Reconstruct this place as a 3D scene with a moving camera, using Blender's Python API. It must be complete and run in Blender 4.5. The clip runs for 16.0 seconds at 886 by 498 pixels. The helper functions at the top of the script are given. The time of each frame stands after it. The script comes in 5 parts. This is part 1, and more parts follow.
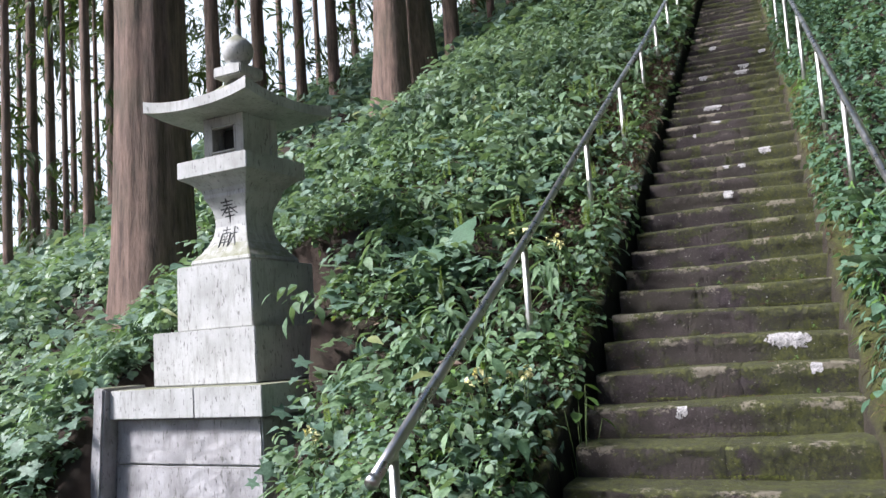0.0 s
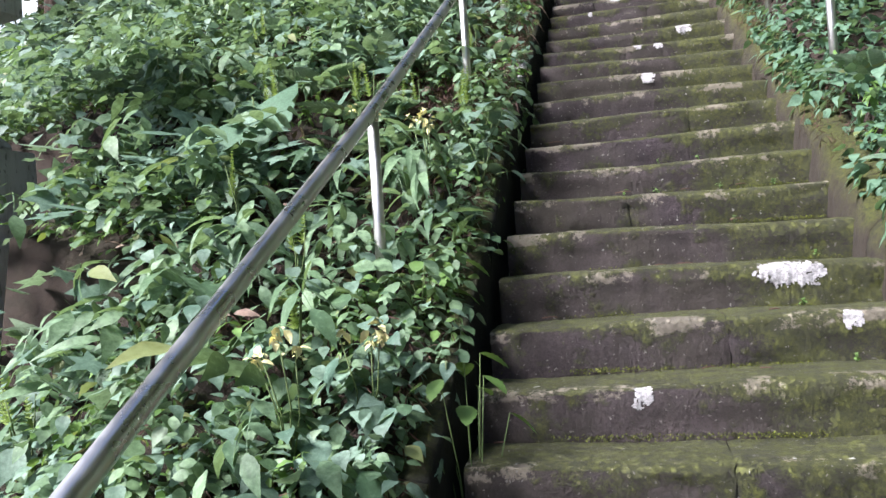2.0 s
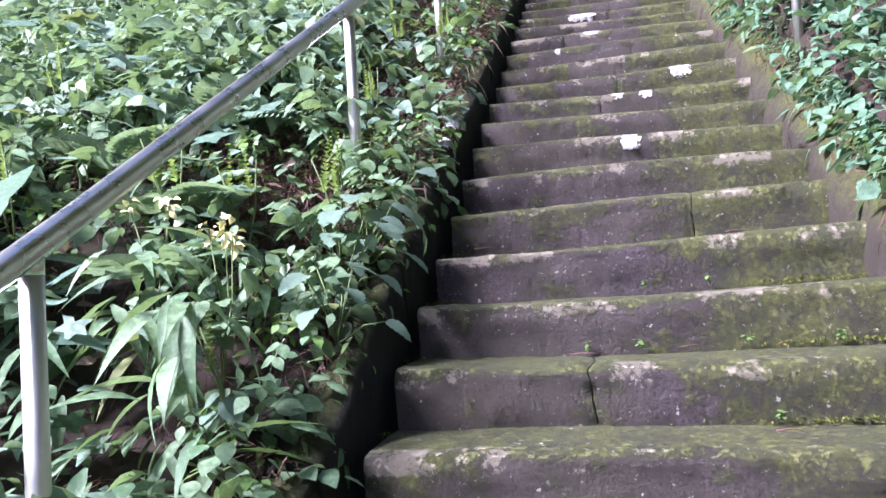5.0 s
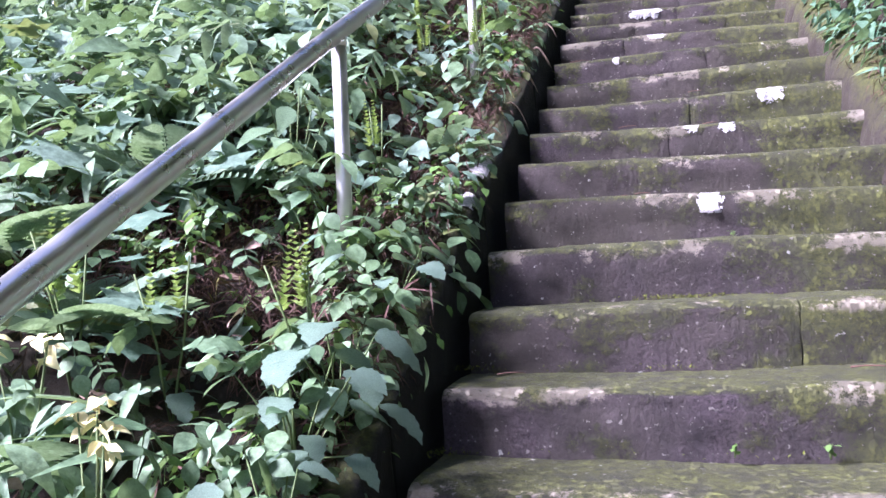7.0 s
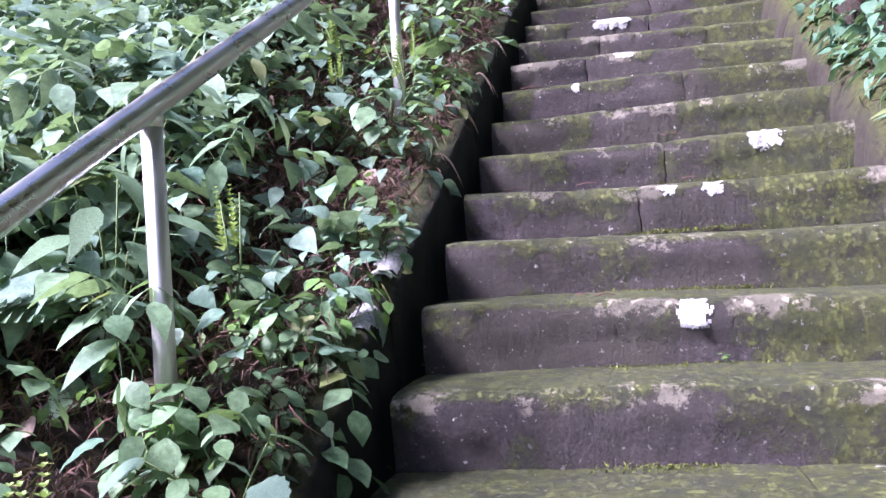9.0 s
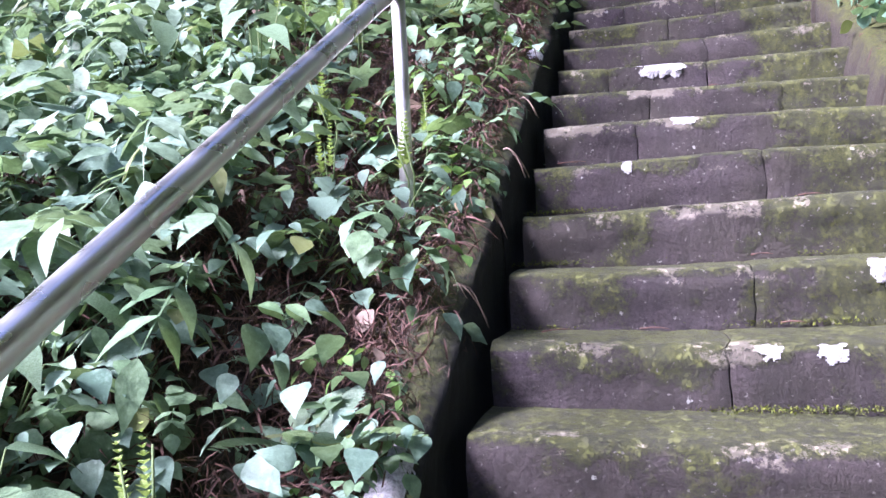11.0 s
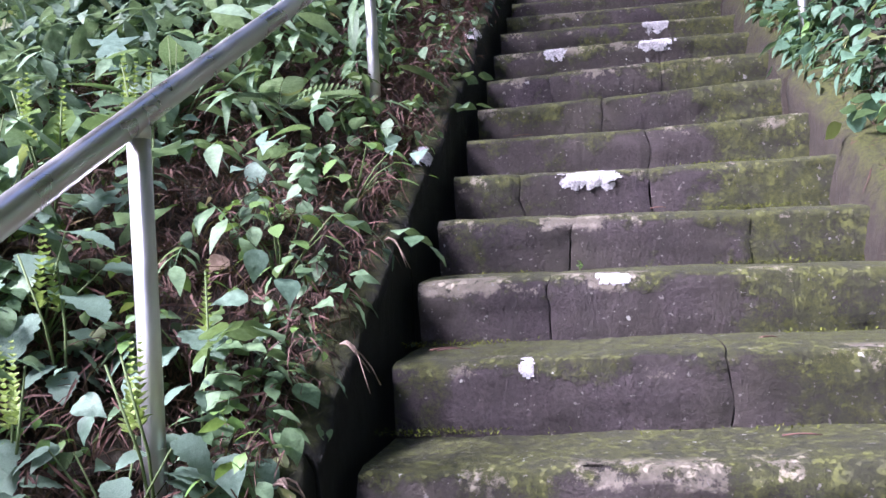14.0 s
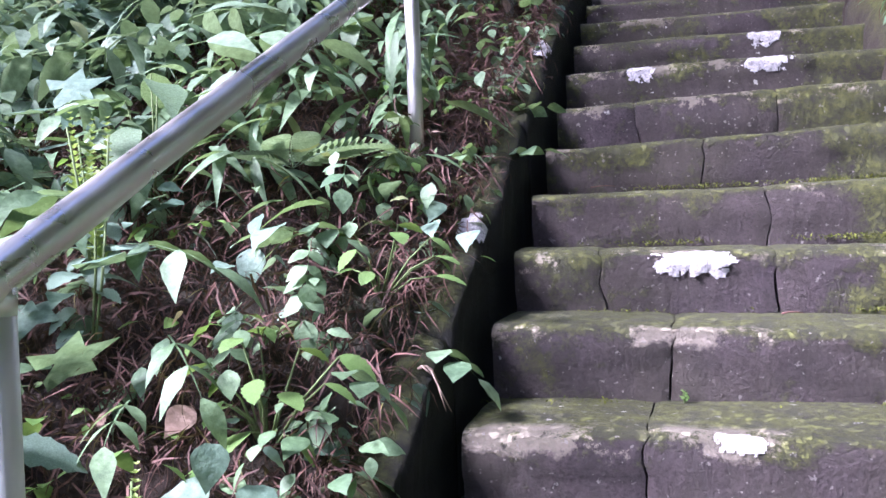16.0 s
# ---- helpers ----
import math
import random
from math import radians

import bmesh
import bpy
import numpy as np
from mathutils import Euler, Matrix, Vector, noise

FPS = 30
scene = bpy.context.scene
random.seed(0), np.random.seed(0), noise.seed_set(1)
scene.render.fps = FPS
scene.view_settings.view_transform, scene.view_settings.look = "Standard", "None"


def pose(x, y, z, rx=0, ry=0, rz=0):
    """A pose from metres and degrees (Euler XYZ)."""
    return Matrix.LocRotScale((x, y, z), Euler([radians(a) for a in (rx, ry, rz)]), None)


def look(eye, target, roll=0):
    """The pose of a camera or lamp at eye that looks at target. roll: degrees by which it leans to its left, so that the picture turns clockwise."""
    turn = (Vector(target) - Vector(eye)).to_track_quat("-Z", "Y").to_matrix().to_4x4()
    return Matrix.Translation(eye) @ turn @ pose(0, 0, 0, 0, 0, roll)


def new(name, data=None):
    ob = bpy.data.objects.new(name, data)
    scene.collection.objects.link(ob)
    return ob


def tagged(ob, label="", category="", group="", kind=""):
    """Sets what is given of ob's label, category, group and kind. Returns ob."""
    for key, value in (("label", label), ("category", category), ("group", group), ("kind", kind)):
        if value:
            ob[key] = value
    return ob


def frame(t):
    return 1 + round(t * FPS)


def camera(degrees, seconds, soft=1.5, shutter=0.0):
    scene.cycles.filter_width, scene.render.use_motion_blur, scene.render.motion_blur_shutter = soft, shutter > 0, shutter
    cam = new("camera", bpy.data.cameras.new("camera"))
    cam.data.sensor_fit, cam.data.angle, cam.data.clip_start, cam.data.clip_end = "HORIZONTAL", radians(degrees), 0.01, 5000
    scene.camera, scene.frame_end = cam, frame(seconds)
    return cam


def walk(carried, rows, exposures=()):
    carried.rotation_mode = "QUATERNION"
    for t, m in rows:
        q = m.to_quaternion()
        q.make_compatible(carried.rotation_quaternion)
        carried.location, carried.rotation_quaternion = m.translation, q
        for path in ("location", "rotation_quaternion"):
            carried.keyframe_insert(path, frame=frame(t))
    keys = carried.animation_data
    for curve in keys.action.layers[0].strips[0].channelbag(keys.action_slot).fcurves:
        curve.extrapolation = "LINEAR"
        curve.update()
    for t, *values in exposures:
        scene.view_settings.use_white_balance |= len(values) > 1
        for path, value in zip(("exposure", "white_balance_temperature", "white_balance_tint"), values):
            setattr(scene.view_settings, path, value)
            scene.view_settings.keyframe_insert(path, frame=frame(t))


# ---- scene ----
cam = camera(54.54, 16.0)
# seconds, place, tilt, lean and turn of the camera
ROWS = [
    (0, 1.249, -5.731, 0.066, 96.214, 3.640, 22.828),
    (0.5, 0.865, -5.360, 0.071, 96.351, 3.858, 19.754),
    (1, 0.704, -4.808, 0.077, 94.297, 3.848, 16.179),
    (1.5, 0.525, -4.178, 0.096, 91.958, 3.865, 15.347),
    (2, 0.543, -3.544, 0.056, 91.221, 3.604, 12.351),
    (2.5, 0.616, -3.131, -0.056, 91.150, 3.402, 10.152),
    (3, 0.596, -3.043, 0.058, 90.613, 3.420, 5.798),
    (3.5, 0.669, -2.633, 0.124, 91.469, 3.431, 6.254),
    (4, 0.660, -2.231, 0.246, 92.507, 2.903, 8.264),
    (4.5, 0.659, -1.959, 0.407, 93.557, 3.663, 10.723),
    (7, 0.608, -0.883, 1.001, 91.702, 2.315, 15.231),
    (7.5, 0.579, -0.729, 1.165, 90.896, 2.778, 15.747),
    (8, 0.659, -0.536, 1.262, 91.149, 3.829, 13.443),
    (10.5, 0.509, 0.573, 1.719, 89.608, 2.827, 14.568),
    (11, 0.458, 0.683, 1.875, 89.810, 2.765, 14.425),
    (11.5, 0.546, 0.835, 1.966, 93.458, 3.673, 15.555),
    (12, 0.578, 1.002, 2.114, 94.670, 3.241, 15.919),
    (12.5, 0.484, 1.210, 2.196, 95.005, 3.098, 17.015),
    (13, 0.481, 1.353, 2.300, 94.568, 3.710, 14.355),
    (13.5, 0.566, 1.619, 2.343, 91.977, 3.321, 10.746),
    (14, 0.575, 1.793, 2.414, 90.366, 3.020, 11.632),
    (14.5, 0.514, 1.981, 2.557, 91.367, 3.387, 13.341),
    (15, 0.461, 2.102, 2.605, 90.870, 3.354, 11.910),
    (15.5, 0.464, 2.338, 2.674, 89.726, 2.669, 11.997),
    (16, 0.463, 2.470, 2.740, 89.253, 2.158, 15.707),
]
EXPOSURE = [(0.0, 0.94, 6100, 11), (1.0, 1.12, 6100, 11), (2.0, 1.46, 6050, 13), (3.5, 1.82, 5800, 18), (4.5, 2.08, 5650, 25), (7.0, 2.12, 5500, 34), (8.0, 2.04, 5500, 34), (11.5, 2.28, 5500, 34), (12.5, 2.14, 5550, 33), (13.5, 1.90, 5600, 30), (15.0, 2.20, 5530, 33), (16.0, 2.30, 5500, 33)]
walk(cam, [(t, pose(*p)) for t, *p in ROWS], EXPOSURE)

# ---------------------------------------------------------------- light
world = bpy.data.worlds.new("sky")
scene.world = world
world.use_nodes = True
wn = world.node_tree
sky = wn.nodes.new("ShaderNodeTexSky")
sky.sky_type, sky.sun_disc = "NISHITA", False
sky.sun_elevation, sky.sun_rotation = radians(45), radians(235)
sky.air_density, sky.dust_density = 1.0, 2.0
wn.nodes["Background"].inputs["Strength"].default_value = 0.078
wn.links.new(sky.outputs[0], wn.nodes["Background"].inputs[0])
sun = new("sun", bpy.data.lights.new("sun", "SUN"))
sun.data.energy, sun.data.angle, sun.data.color = 5.0, radians(13), (1.0, 0.96, 0.9)
sun.matrix_world = look((-8.5, -5.0, 10.0), (0, 1, 0))

RUN, RISE = 0.32235, 0.18
SLOPE = RISE / RUN
FLOOR_Z = -1.44
rng = np.random.default_rng(7)


# ---------------------------------------------------------------- materials
def material(name, rough=0.8, metal=0.0):
    m = bpy.data.materials.new(name)
    m.use_nodes = True
    b = m.node_tree.nodes["Principled BSDF"]
    b.inputs["Roughness"].default_value, b.inputs["Metallic"].default_value = rough, metal
    return m, m.node_tree, b


def add(tree, kind, **inputs):
    n = tree.nodes.new(kind)
    for k, v in inputs.items():
        n.inputs[k.replace("_", " ")].default_value = v
    return n


def tex_noise(tree, scale, detail=6.0, rough=0.6, coord="Object", stretch=None):
    tc = tree.nodes.new("ShaderNodeTexCoord")
    n = add(tree, "ShaderNodeTexNoise", Scale=scale, Detail=detail, Roughness=rough)
    if stretch:
        mp = add(tree, "ShaderNodeMapping", Scale=stretch)
        tree.links.new(tc.outputs[coord], mp.inputs[0])
        tree.links.new(mp.outputs[0], n.inputs["Vector"])
    else:
        tree.links.new(tc.outputs[coord], n.inputs["Vector"])
    return n.outputs["Fac"]


def ramp(tree, fac, *stops):
    r = tree.nodes.new("ShaderNodeValToRGB")
    els = r.color_ramp.elements
    for i, (p, c) in enumerate(stops):
        e = els[i] if i < 2 else els.new(p)
        e.position, e.color = p, (*c, 1) if len(c) == 3 else c
    tree.links.new(fac, r.inputs[0])
    return r.outputs[0]


def grey(v):
    return (v, v, v)


def mix(tree, fac, a, b, mode="MIX"):
    n = tree.nodes.new("ShaderNodeMix")
    n.data_type, n.blend_type = "RGBA", mode
    for sock, v in ((n.inputs[0], fac), (n.inputs[6], a), (n.inputs[7], b)):
        if isinstance(v, (int, float)):
            sock.default_value = v
        elif isinstance(v, tuple):
            sock.default_value = (*v, 1)
        else:
            tree.links.new(v, sock)
    return n.outputs[2]


def maths(tree, op, a, b=0.0):
    n = tree.nodes.new("ShaderNodeMath")
    n.operation, n.use_clamp = op, True
    for sock, v in zip(n.inputs, (a, b)):
        if isinstance(v, (int, float)):
            sock.default_value = v
        else:
            tree.links.new(v, sock)
    return n.outputs[0]


def bump(tree, bsdf, height, strength=0.5, distance=0.01):
    n = add(tree, "ShaderNodeBump", Strength=strength, Distance=distance)
    tree.links.new(height, n.inputs["Height"])
    tree.links.new(n.outputs[0], bsdf.inputs["Normal"])


def colour(tree, bsdf, c):
    tree.links.new(c, bsdf.inputs["Base Color"])


def upness(tree):
    g = tree.nodes.new("ShaderNodeNewGeometry")
    s = tree.nodes.new("ShaderNodeSeparateXYZ")
    tree.links.new(g.outputs["Normal"], s.inputs[0])
    return s.outputs["Z"]


def make_step_stone():
    m, t, b = material("mossy_step_stone", 0.85)
    grain = tex_noise(t, 70, 8, 0.7)
    grit = tex_noise(t, 120, 6, 0.85)
    patch = tex_noise(t, 4.2, 6, 0.65)
    blot = tex_noise(t, 14, 6, 0.65)
    streak = tex_noise(t, 12, 5, 0.6, stretch=(1, 1, 0.3))
    fine = tex_noise(t, 46, 9, 0.85)
    tc = t.nodes.new("ShaderNodeTexCoord")
    sep = t.nodes.new("ShaderNodeSeparateXYZ")
    t.links.new(tc.outputs["Generated"], sep.inputs[0])
    up = upness(t)
    oi = t.nodes.new("ShaderNodeObjectInfo")
    stone = mix(t, ramp(t, grain, (0.36, grey(0)), (0.66, grey(1))), (0.008, 0.0055, 0.0075), (0.070, 0.047, 0.062))
    stone = mix(t, ramp(t, grit, (0.40, grey(0)), (0.62, grey(0.75))), stone, (0.086, 0.059, 0.073))
    stone = mix(t, ramp(t, grit, (0.38, grey(0.9)), (0.49, grey(0))), stone, (0.008, 0.005, 0.006))
    stone = mix(t, ramp(t, streak, (0.38, grey(0)), (0.68, grey(0.8))), stone, (0.022, 0.016, 0.020))
    stone = mix(t, ramp(t, blot, (0.52, grey(0)), (0.68, grey(0.45))), stone, (0.070, 0.050, 0.062))
    stone = mix(t, maths(t, "MULTIPLY", oi.outputs["Random"], 0.25), stone, (0.070, 0.055, 0.046))
    film = ramp(t, tex_noise(t, 1.9, 5, 0.6), (0.38, grey(0)), (0.62, grey(0.62)))
    stone = mix(t, film, stone, mix(t, fine, (0.014, 0.012, 0.008), (0.064, 0.054, 0.034)))
    # moss keeps to the treads, the nose, damp patches of the riser and the damper side by the bank
    place = t.nodes.new("ShaderNodeSeparateXYZ")
    t.links.new(tc.outputs["Object"], place.inputs[0])
    back = ramp(t, up, (0.35, grey(0)), (0.85, grey(0.36)))
    nose = ramp(t, sep.outputs["Z"], (0.58, grey(0)), (0.84, grey(0.22)))
    damp = ramp(t, patch, (0.47, grey(0)), (0.64, grey(0.52)))
    bank = ramp(t, place.outputs["X"], (0.85, grey(0)), (1.28, grey(0.42)))
    where = maths(t, "ADD", maths(t, "ADD", maths(t, "ADD", back, nose), damp), bank)
    clump = maths(t, "ADD", maths(t, "MULTIPLY", ramp(t, fine, (0.34, grey(0.1)), (0.66, grey(1))), 0.6), maths(t, "MULTIPLY", ramp(t, grit, (0.3, grey(0.1)), (0.7, grey(1))), 0.45))
    moss_mask = ramp(t, maths(t, "MULTIPLY", where, maths(t, "MULTIPLY", clump, 1.6)), (0.20, grey(0)), (0.46, grey(1)))
    mossc = mix(t, ramp(t, fine, (0.3, grey(0)), (0.7, grey(1))), (0.009, 0.011, 0.004), (0.138, 0.150, 0.028))
    mossc = mix(t, ramp(t, blot, (0.42, grey(0)), (0.62, grey(0.75))), mossc, (0.032, 0.033, 0.018))
    c = mix(t, maths(t, "MULTIPLY", moss_mask, 0.85), stone, mossc)
    wear_n = add(t, "ShaderNodeTexNoise", Scale=3.4, Detail=7.0, Roughness=0.7)
    t.links.new(tc.outputs["Object"], wear_n.inputs["Vector"])
    ragged = maths(t, "ADD", wear_n.outputs["Fac"], maths(t, "MULTIPLY", maths(t, "SUBTRACT", fine, 0.4), 0.35))
    wear = ramp(t, ragged, (0.590, grey(0)), (0.625, grey(0.9)))
    edge = ramp(t, maths(t, "ADD", sep.outputs["Z"], maths(t, "MULTIPLY", maths(t, "SUBTRACT", blot, 0.4), 0.5)), (0.78, grey(0)), (0.84, grey(1)))
    front = ramp(t, sep.outputs["Y"], (0.14, grey(1)), (0.24, grey(0)))
    c = mix(t, maths(t, "MULTIPLY", maths(t, "MULTIPLY", wear, maths(t, "MULTIPLY", edge, front)), 0.85), c, mix(t, grain, (0.12, 0.10, 0.082), (0.36, 0.31, 0.255)))
    speck = ramp(t, tex_noise(t, 62, 3, 0.55), (0.655, grey(0)), (0.70, grey(1)))
    c = mix(t, maths(t, "MULTIPLY", speck, 0.55), c, (0.27, 0.25, 0.235))
    spot_n = ramp(t, tex_noise(t, 19, 4, 0.6), (0.70, grey(0)), (0.725, grey(0.85)))
    c = mix(t, spot_n, c, (0.40, 0.39, 0.37))
    colour(t, b, c)
    bump(t, b, maths(t, "ADD", maths(t, "ADD", maths(t, "MULTIPLY", grain, 0.4), maths(t, "MULTIPLY", grit, 0.25)), maths(t, "ADD", maths(t, "MULTIPLY", tex_noise(t, 34, 5, 0.6, stretch=(1, 1, 0.3)), 0.45), maths(t, "MULTIPLY", maths(t, "MULTIPLY", moss_mask, fine), 0.8))), 1.0, 0.026)
    return m


def make_lichen():
    m, t, b = material("white_lichen", 0.95)
    n = tex_noise(t, 90, 6, 0.8)
    colour(t, b, mix(t, ramp(t, n, (0.34, grey(0)), (0.62, grey(1))), (0.14, 0.125, 0.135), (0.50, 0.48, 0.50)))
    bump(t, b, n, 0.6, 0.006)
    return m


def make_granite(name, lo, hi, stain, relief=40, depth=0.006):
    m, t, b = material(name, 0.8)
    n = tex_noise(t, 160, 4, 0.7)
    big = tex_noise(t, 3.5, 6, 0.6)
    run = tex_noise(t, 20, 7, 0.75, stretch=(1, 1, 0.16))
    c = mix(t, n, lo, hi)
    c = mix(t, ramp(t, big, (0.40, grey(0)), (0.66, grey(0.85))), c, stain)
    c = mix(t, ramp(t, run, (0.50, grey(0)), (0.70, grey(0.6))), c, (0.19, 0.185, 0.17))
    pit = ramp(t, tex_noise(t, 48, 3, 0.6, stretch=(1, 1, 0.35)), (0.61, grey(0)), (0.66, grey(0.8)))
    c = mix(t, pit, c, (0.15, 0.145, 0.145))
    up = upness(t)
    lich = ramp(t, maths(t, "MULTIPLY", maths(t, "ADD", up, 0.05), tex_noise(t, 12, 6, 0.6)), (0.16, grey(0)), (0.42, grey(0.9)))
    c = mix(t, lich, c, (0.17, 0.17, 0.105))
    colour(t, b, c)
    bump(t, b, maths(t, "ADD", n, maths(t, "MULTIPLY", tex_noise(t, relief, 6, 0.65, stretch=(1, 1, 0.5)), 1.0)), 0.6, depth)
    return m


def make_metal(name, lo, hi):
    m, t, b = material(name, 0.3, 1.0)
    n = tex_noise(t, 9, 4, 0.5)
    colour(t, b, mix(t, n, (0.56, 0.54, 0.55), (0.74, 0.72, 0.72)))
    t.links.new(ramp(t, n, (0.3, grey(lo)), (0.7, grey(hi))), b.inputs["Roughness"])
    return m


def make_bark():
    m, t, b = material("cedar_bark", 0.9)
    strips = tex_noise(t, 13, 8, 0.75, stretch=(1, 1, 0.13))
    fine = tex_noise(t, 60, 6, 0.7, stretch=(1, 1, 0.06))
    big = tex_noise(t, 1.2, 4, 0.6)
    c = mix(t, ramp(t, strips, (0.38, grey(0)), (0.60, grey(1))), (0.018, 0.011, 0.011), (0.285, 0.180, 0.152))
    c = mix(t, maths(t, "MULTIPLY", fine, 0.7), c, (0.25, 0.172, 0.145))
    c = mix(t, ramp(t, big, (0.45, grey(0)), (0.75, grey(0.6))), c, (0.065, 0.068, 0.042))
    colour(t, b, c)
    bump(t, b, maths(t, "ADD", strips, maths(t, "MULTIPLY", fine, 0.5)), 1.0, 0.05)
    return m


def make_soil():
    m, t, b = material("leaf_litter_soil", 0.95)
    n1, n2 = tex_noise(t, 22, 8, 0.75), tex_noise(t, 1.5, 5, 0.6)
    c = mix(t, n1, (0.008, 0.005, 0.004), (0.060, 0.036, 0.027))
    c = mix(t, ramp(t, n2, (0.5, grey(0)), (0.7, grey(0.5))), c, (0.03, 0.045, 0.014))
    colour(t, b, c)
    bump(t, b, n1, 1.0, 0.04)
    return m


def make_leaf(name, dark, light, other, gloss=0.56, through_light=0.34):
    m, t, b = material(name, gloss)
    g = t.nodes.new("ShaderNodeNewGeometry")
    r = g.outputs["Random Per Island"]
    n = tex_noise(t, 1.3, 4, 0.6)
    c = mix(t, r, dark, light)
    c = mix(t, ramp(t, n, (0.42, grey(0)), (0.66, grey(0.55))), c, other)
    mottle = tex_noise(t, 38, 5, 0.7)
    c = mix(t, ramp(t, mottle, (0.36, grey(0.62)), (0.56, grey(0))), c, tuple(v * 0.62 for v in dark))
    c = mix(t, ramp(t, mottle, (0.54, grey(0)), (0.74, grey(0.5))), c, tuple(min(1, v * 1.3) for v in light))
    rare = ramp(t, r, (0.982, grey(0)), (0.986, grey(1)))
    c = mix(t, maths(t, "MULTIPLY", rare, 0.7), c, (0.20, 0.20, 0.05))
    colour(t, b, c)
    b.inputs["Specular IOR Level"].default_value = 0.5
    vein = tex_noise(t, 48, 4, 0.65)
    bump(t, b, vein, 0.5, 0.006)
    tr = t.nodes.new("ShaderNodeBsdfTranslucent")
    t.links.new(mix(t, 0.35, c, (0.25, 0.34, 0.05)), tr.inputs["Color"])
    mx = t.nodes.new("ShaderNodeMixShader")
    mx.inputs[0].default_value = through_light
    out = t.nodes["Material Output"]
    t.links.new(b.outputs[0], mx.inputs[1])
    t.links.new(tr.outputs[0], mx.inputs[2])
    t.links.new(mx.outputs[0], out.inputs["Surface"])
    return m


def make_plain(name, a, c, rough=0.8, scale=25):
    m, t, b = material(name, rough)
    n = tex_noise(t, scale, 6, 0.7)
    colour(t, b, mix(t, n, a, c))
    bump(t, b, n, 0.4, 0.006)
    return m


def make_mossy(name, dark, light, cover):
    """Rough stone with moss cushions that grow thickest on top."""
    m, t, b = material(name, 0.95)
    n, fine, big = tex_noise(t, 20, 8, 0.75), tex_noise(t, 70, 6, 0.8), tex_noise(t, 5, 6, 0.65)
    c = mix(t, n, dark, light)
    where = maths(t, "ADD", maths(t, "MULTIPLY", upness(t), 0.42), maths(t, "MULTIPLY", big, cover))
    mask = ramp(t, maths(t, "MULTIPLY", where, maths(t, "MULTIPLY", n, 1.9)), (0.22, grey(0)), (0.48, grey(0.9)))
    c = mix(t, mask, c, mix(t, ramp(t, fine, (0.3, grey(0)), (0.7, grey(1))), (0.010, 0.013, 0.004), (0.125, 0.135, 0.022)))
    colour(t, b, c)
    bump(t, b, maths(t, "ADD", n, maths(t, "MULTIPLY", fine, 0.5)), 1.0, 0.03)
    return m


STEP = make_step_stone()
LICHEN = make_lichen()
GRANITE = make_granite("pale_granite", (0.36, 0.36, 0.375), (0.60, 0.59, 0.61), (0.33, 0.325, 0.33))
ROUGH_GRANITE = make_granite("rough_granite", (0.33, 0.32, 0.345), (0.56, 0.54, 0.585), (0.27, 0.255, 0.275), 9, 0.06)
METAL = make_metal("brushed_steel", 0.22, 0.40)
DULL_METAL = make_metal("dull_steel", 0.36, 0.55)
BARK = make_bark()
SOIL = make_soil()
SIDE = make_mossy("mossy_side_stone", (0.014, 0.010, 0.008), (0.072, 0.054, 0.040), 0.34)
# near-black base under the moss has the shade of the curb's inner face painted in
CURB = make_mossy("shade_dark_mossy_curb", (0.002, 0.002, 0.0015), (0.013, 0.012, 0.010), 0.10)
LEAF_A = make_leaf("broad_leaf_green", (0.061, 0.127, 0.066), (0.246, 0.362, 0.216), (0.155, 0.248, 0.105))
LEAF_B = make_leaf("blue_green_leaf", (0.077, 0.149, 0.110), (0.258, 0.367, 0.287), (0.143, 0.232, 0.158))
LEAF_S = make_leaf("soft_green_leaf", (0.066, 0.142, 0.090), (0.150, 0.262, 0.175), (0.105, 0.195, 0.115), 0.62)
LEAF_P = make_leaf("pale_grey_green_leaf", (0.131, 0.211, 0.140), (0.286, 0.383, 0.281), (0.195, 0.302, 0.140), 0.5, 0.36)
LEAF_BIG = make_leaf("large_matt_leaf", (0.075, 0.150, 0.090), (0.10, 0.19, 0.12), (0.08, 0.16, 0.09), 0.7, 0.25)
LEAF_Y = make_leaf("light_green_leaf", (0.095, 0.195, 0.045), (0.19, 0.32, 0.09), (0.13, 0.25, 0.06))
LEAF_R = make_leaf("yellow_green_bud", (0.24, 0.34, 0.09), (0.42, 0.52, 0.18), (0.30, 0.42, 0.12))
NEEDLE = make_leaf("cedar_foliage", (0.014, 0.032, 0.012), (0.045, 0.085, 0.028), (0.03, 0.06, 0.02), 0.6, 0.3)
PETAL = make_plain("pale_yellow_petal", (0.70, 0.62, 0.25), (0.85, 0.80, 0.50), 0.7)
STEM = make_plain("green_stem", (0.05, 0.09, 0.025), (0.12, 0.16, 0.05), 0.7)
LITTER = make_leaf("brown_cedar_litter", (0.040, 0.020, 0.017), (0.165, 0.078, 0.066), (0.090, 0.044, 0.038), 0.85, 0.1)
DRY = make_leaf("dry_pale_leaf", (0.22, 0.14, 0.11), (0.42, 0.31, 0.27), (0.30, 0.2, 0.15), 0.8, 0.2)
# near-black colour painted for shade in the lantern window and the step joints
DARK = make_plain("shade_black", (0.01, 0.01, 0.01), (0.03, 0.028, 0.025), 0.9)
INK = make_plain("engraved_black", (0.02, 0.02, 0.022), (0.05, 0.05, 0.055), 0.8)


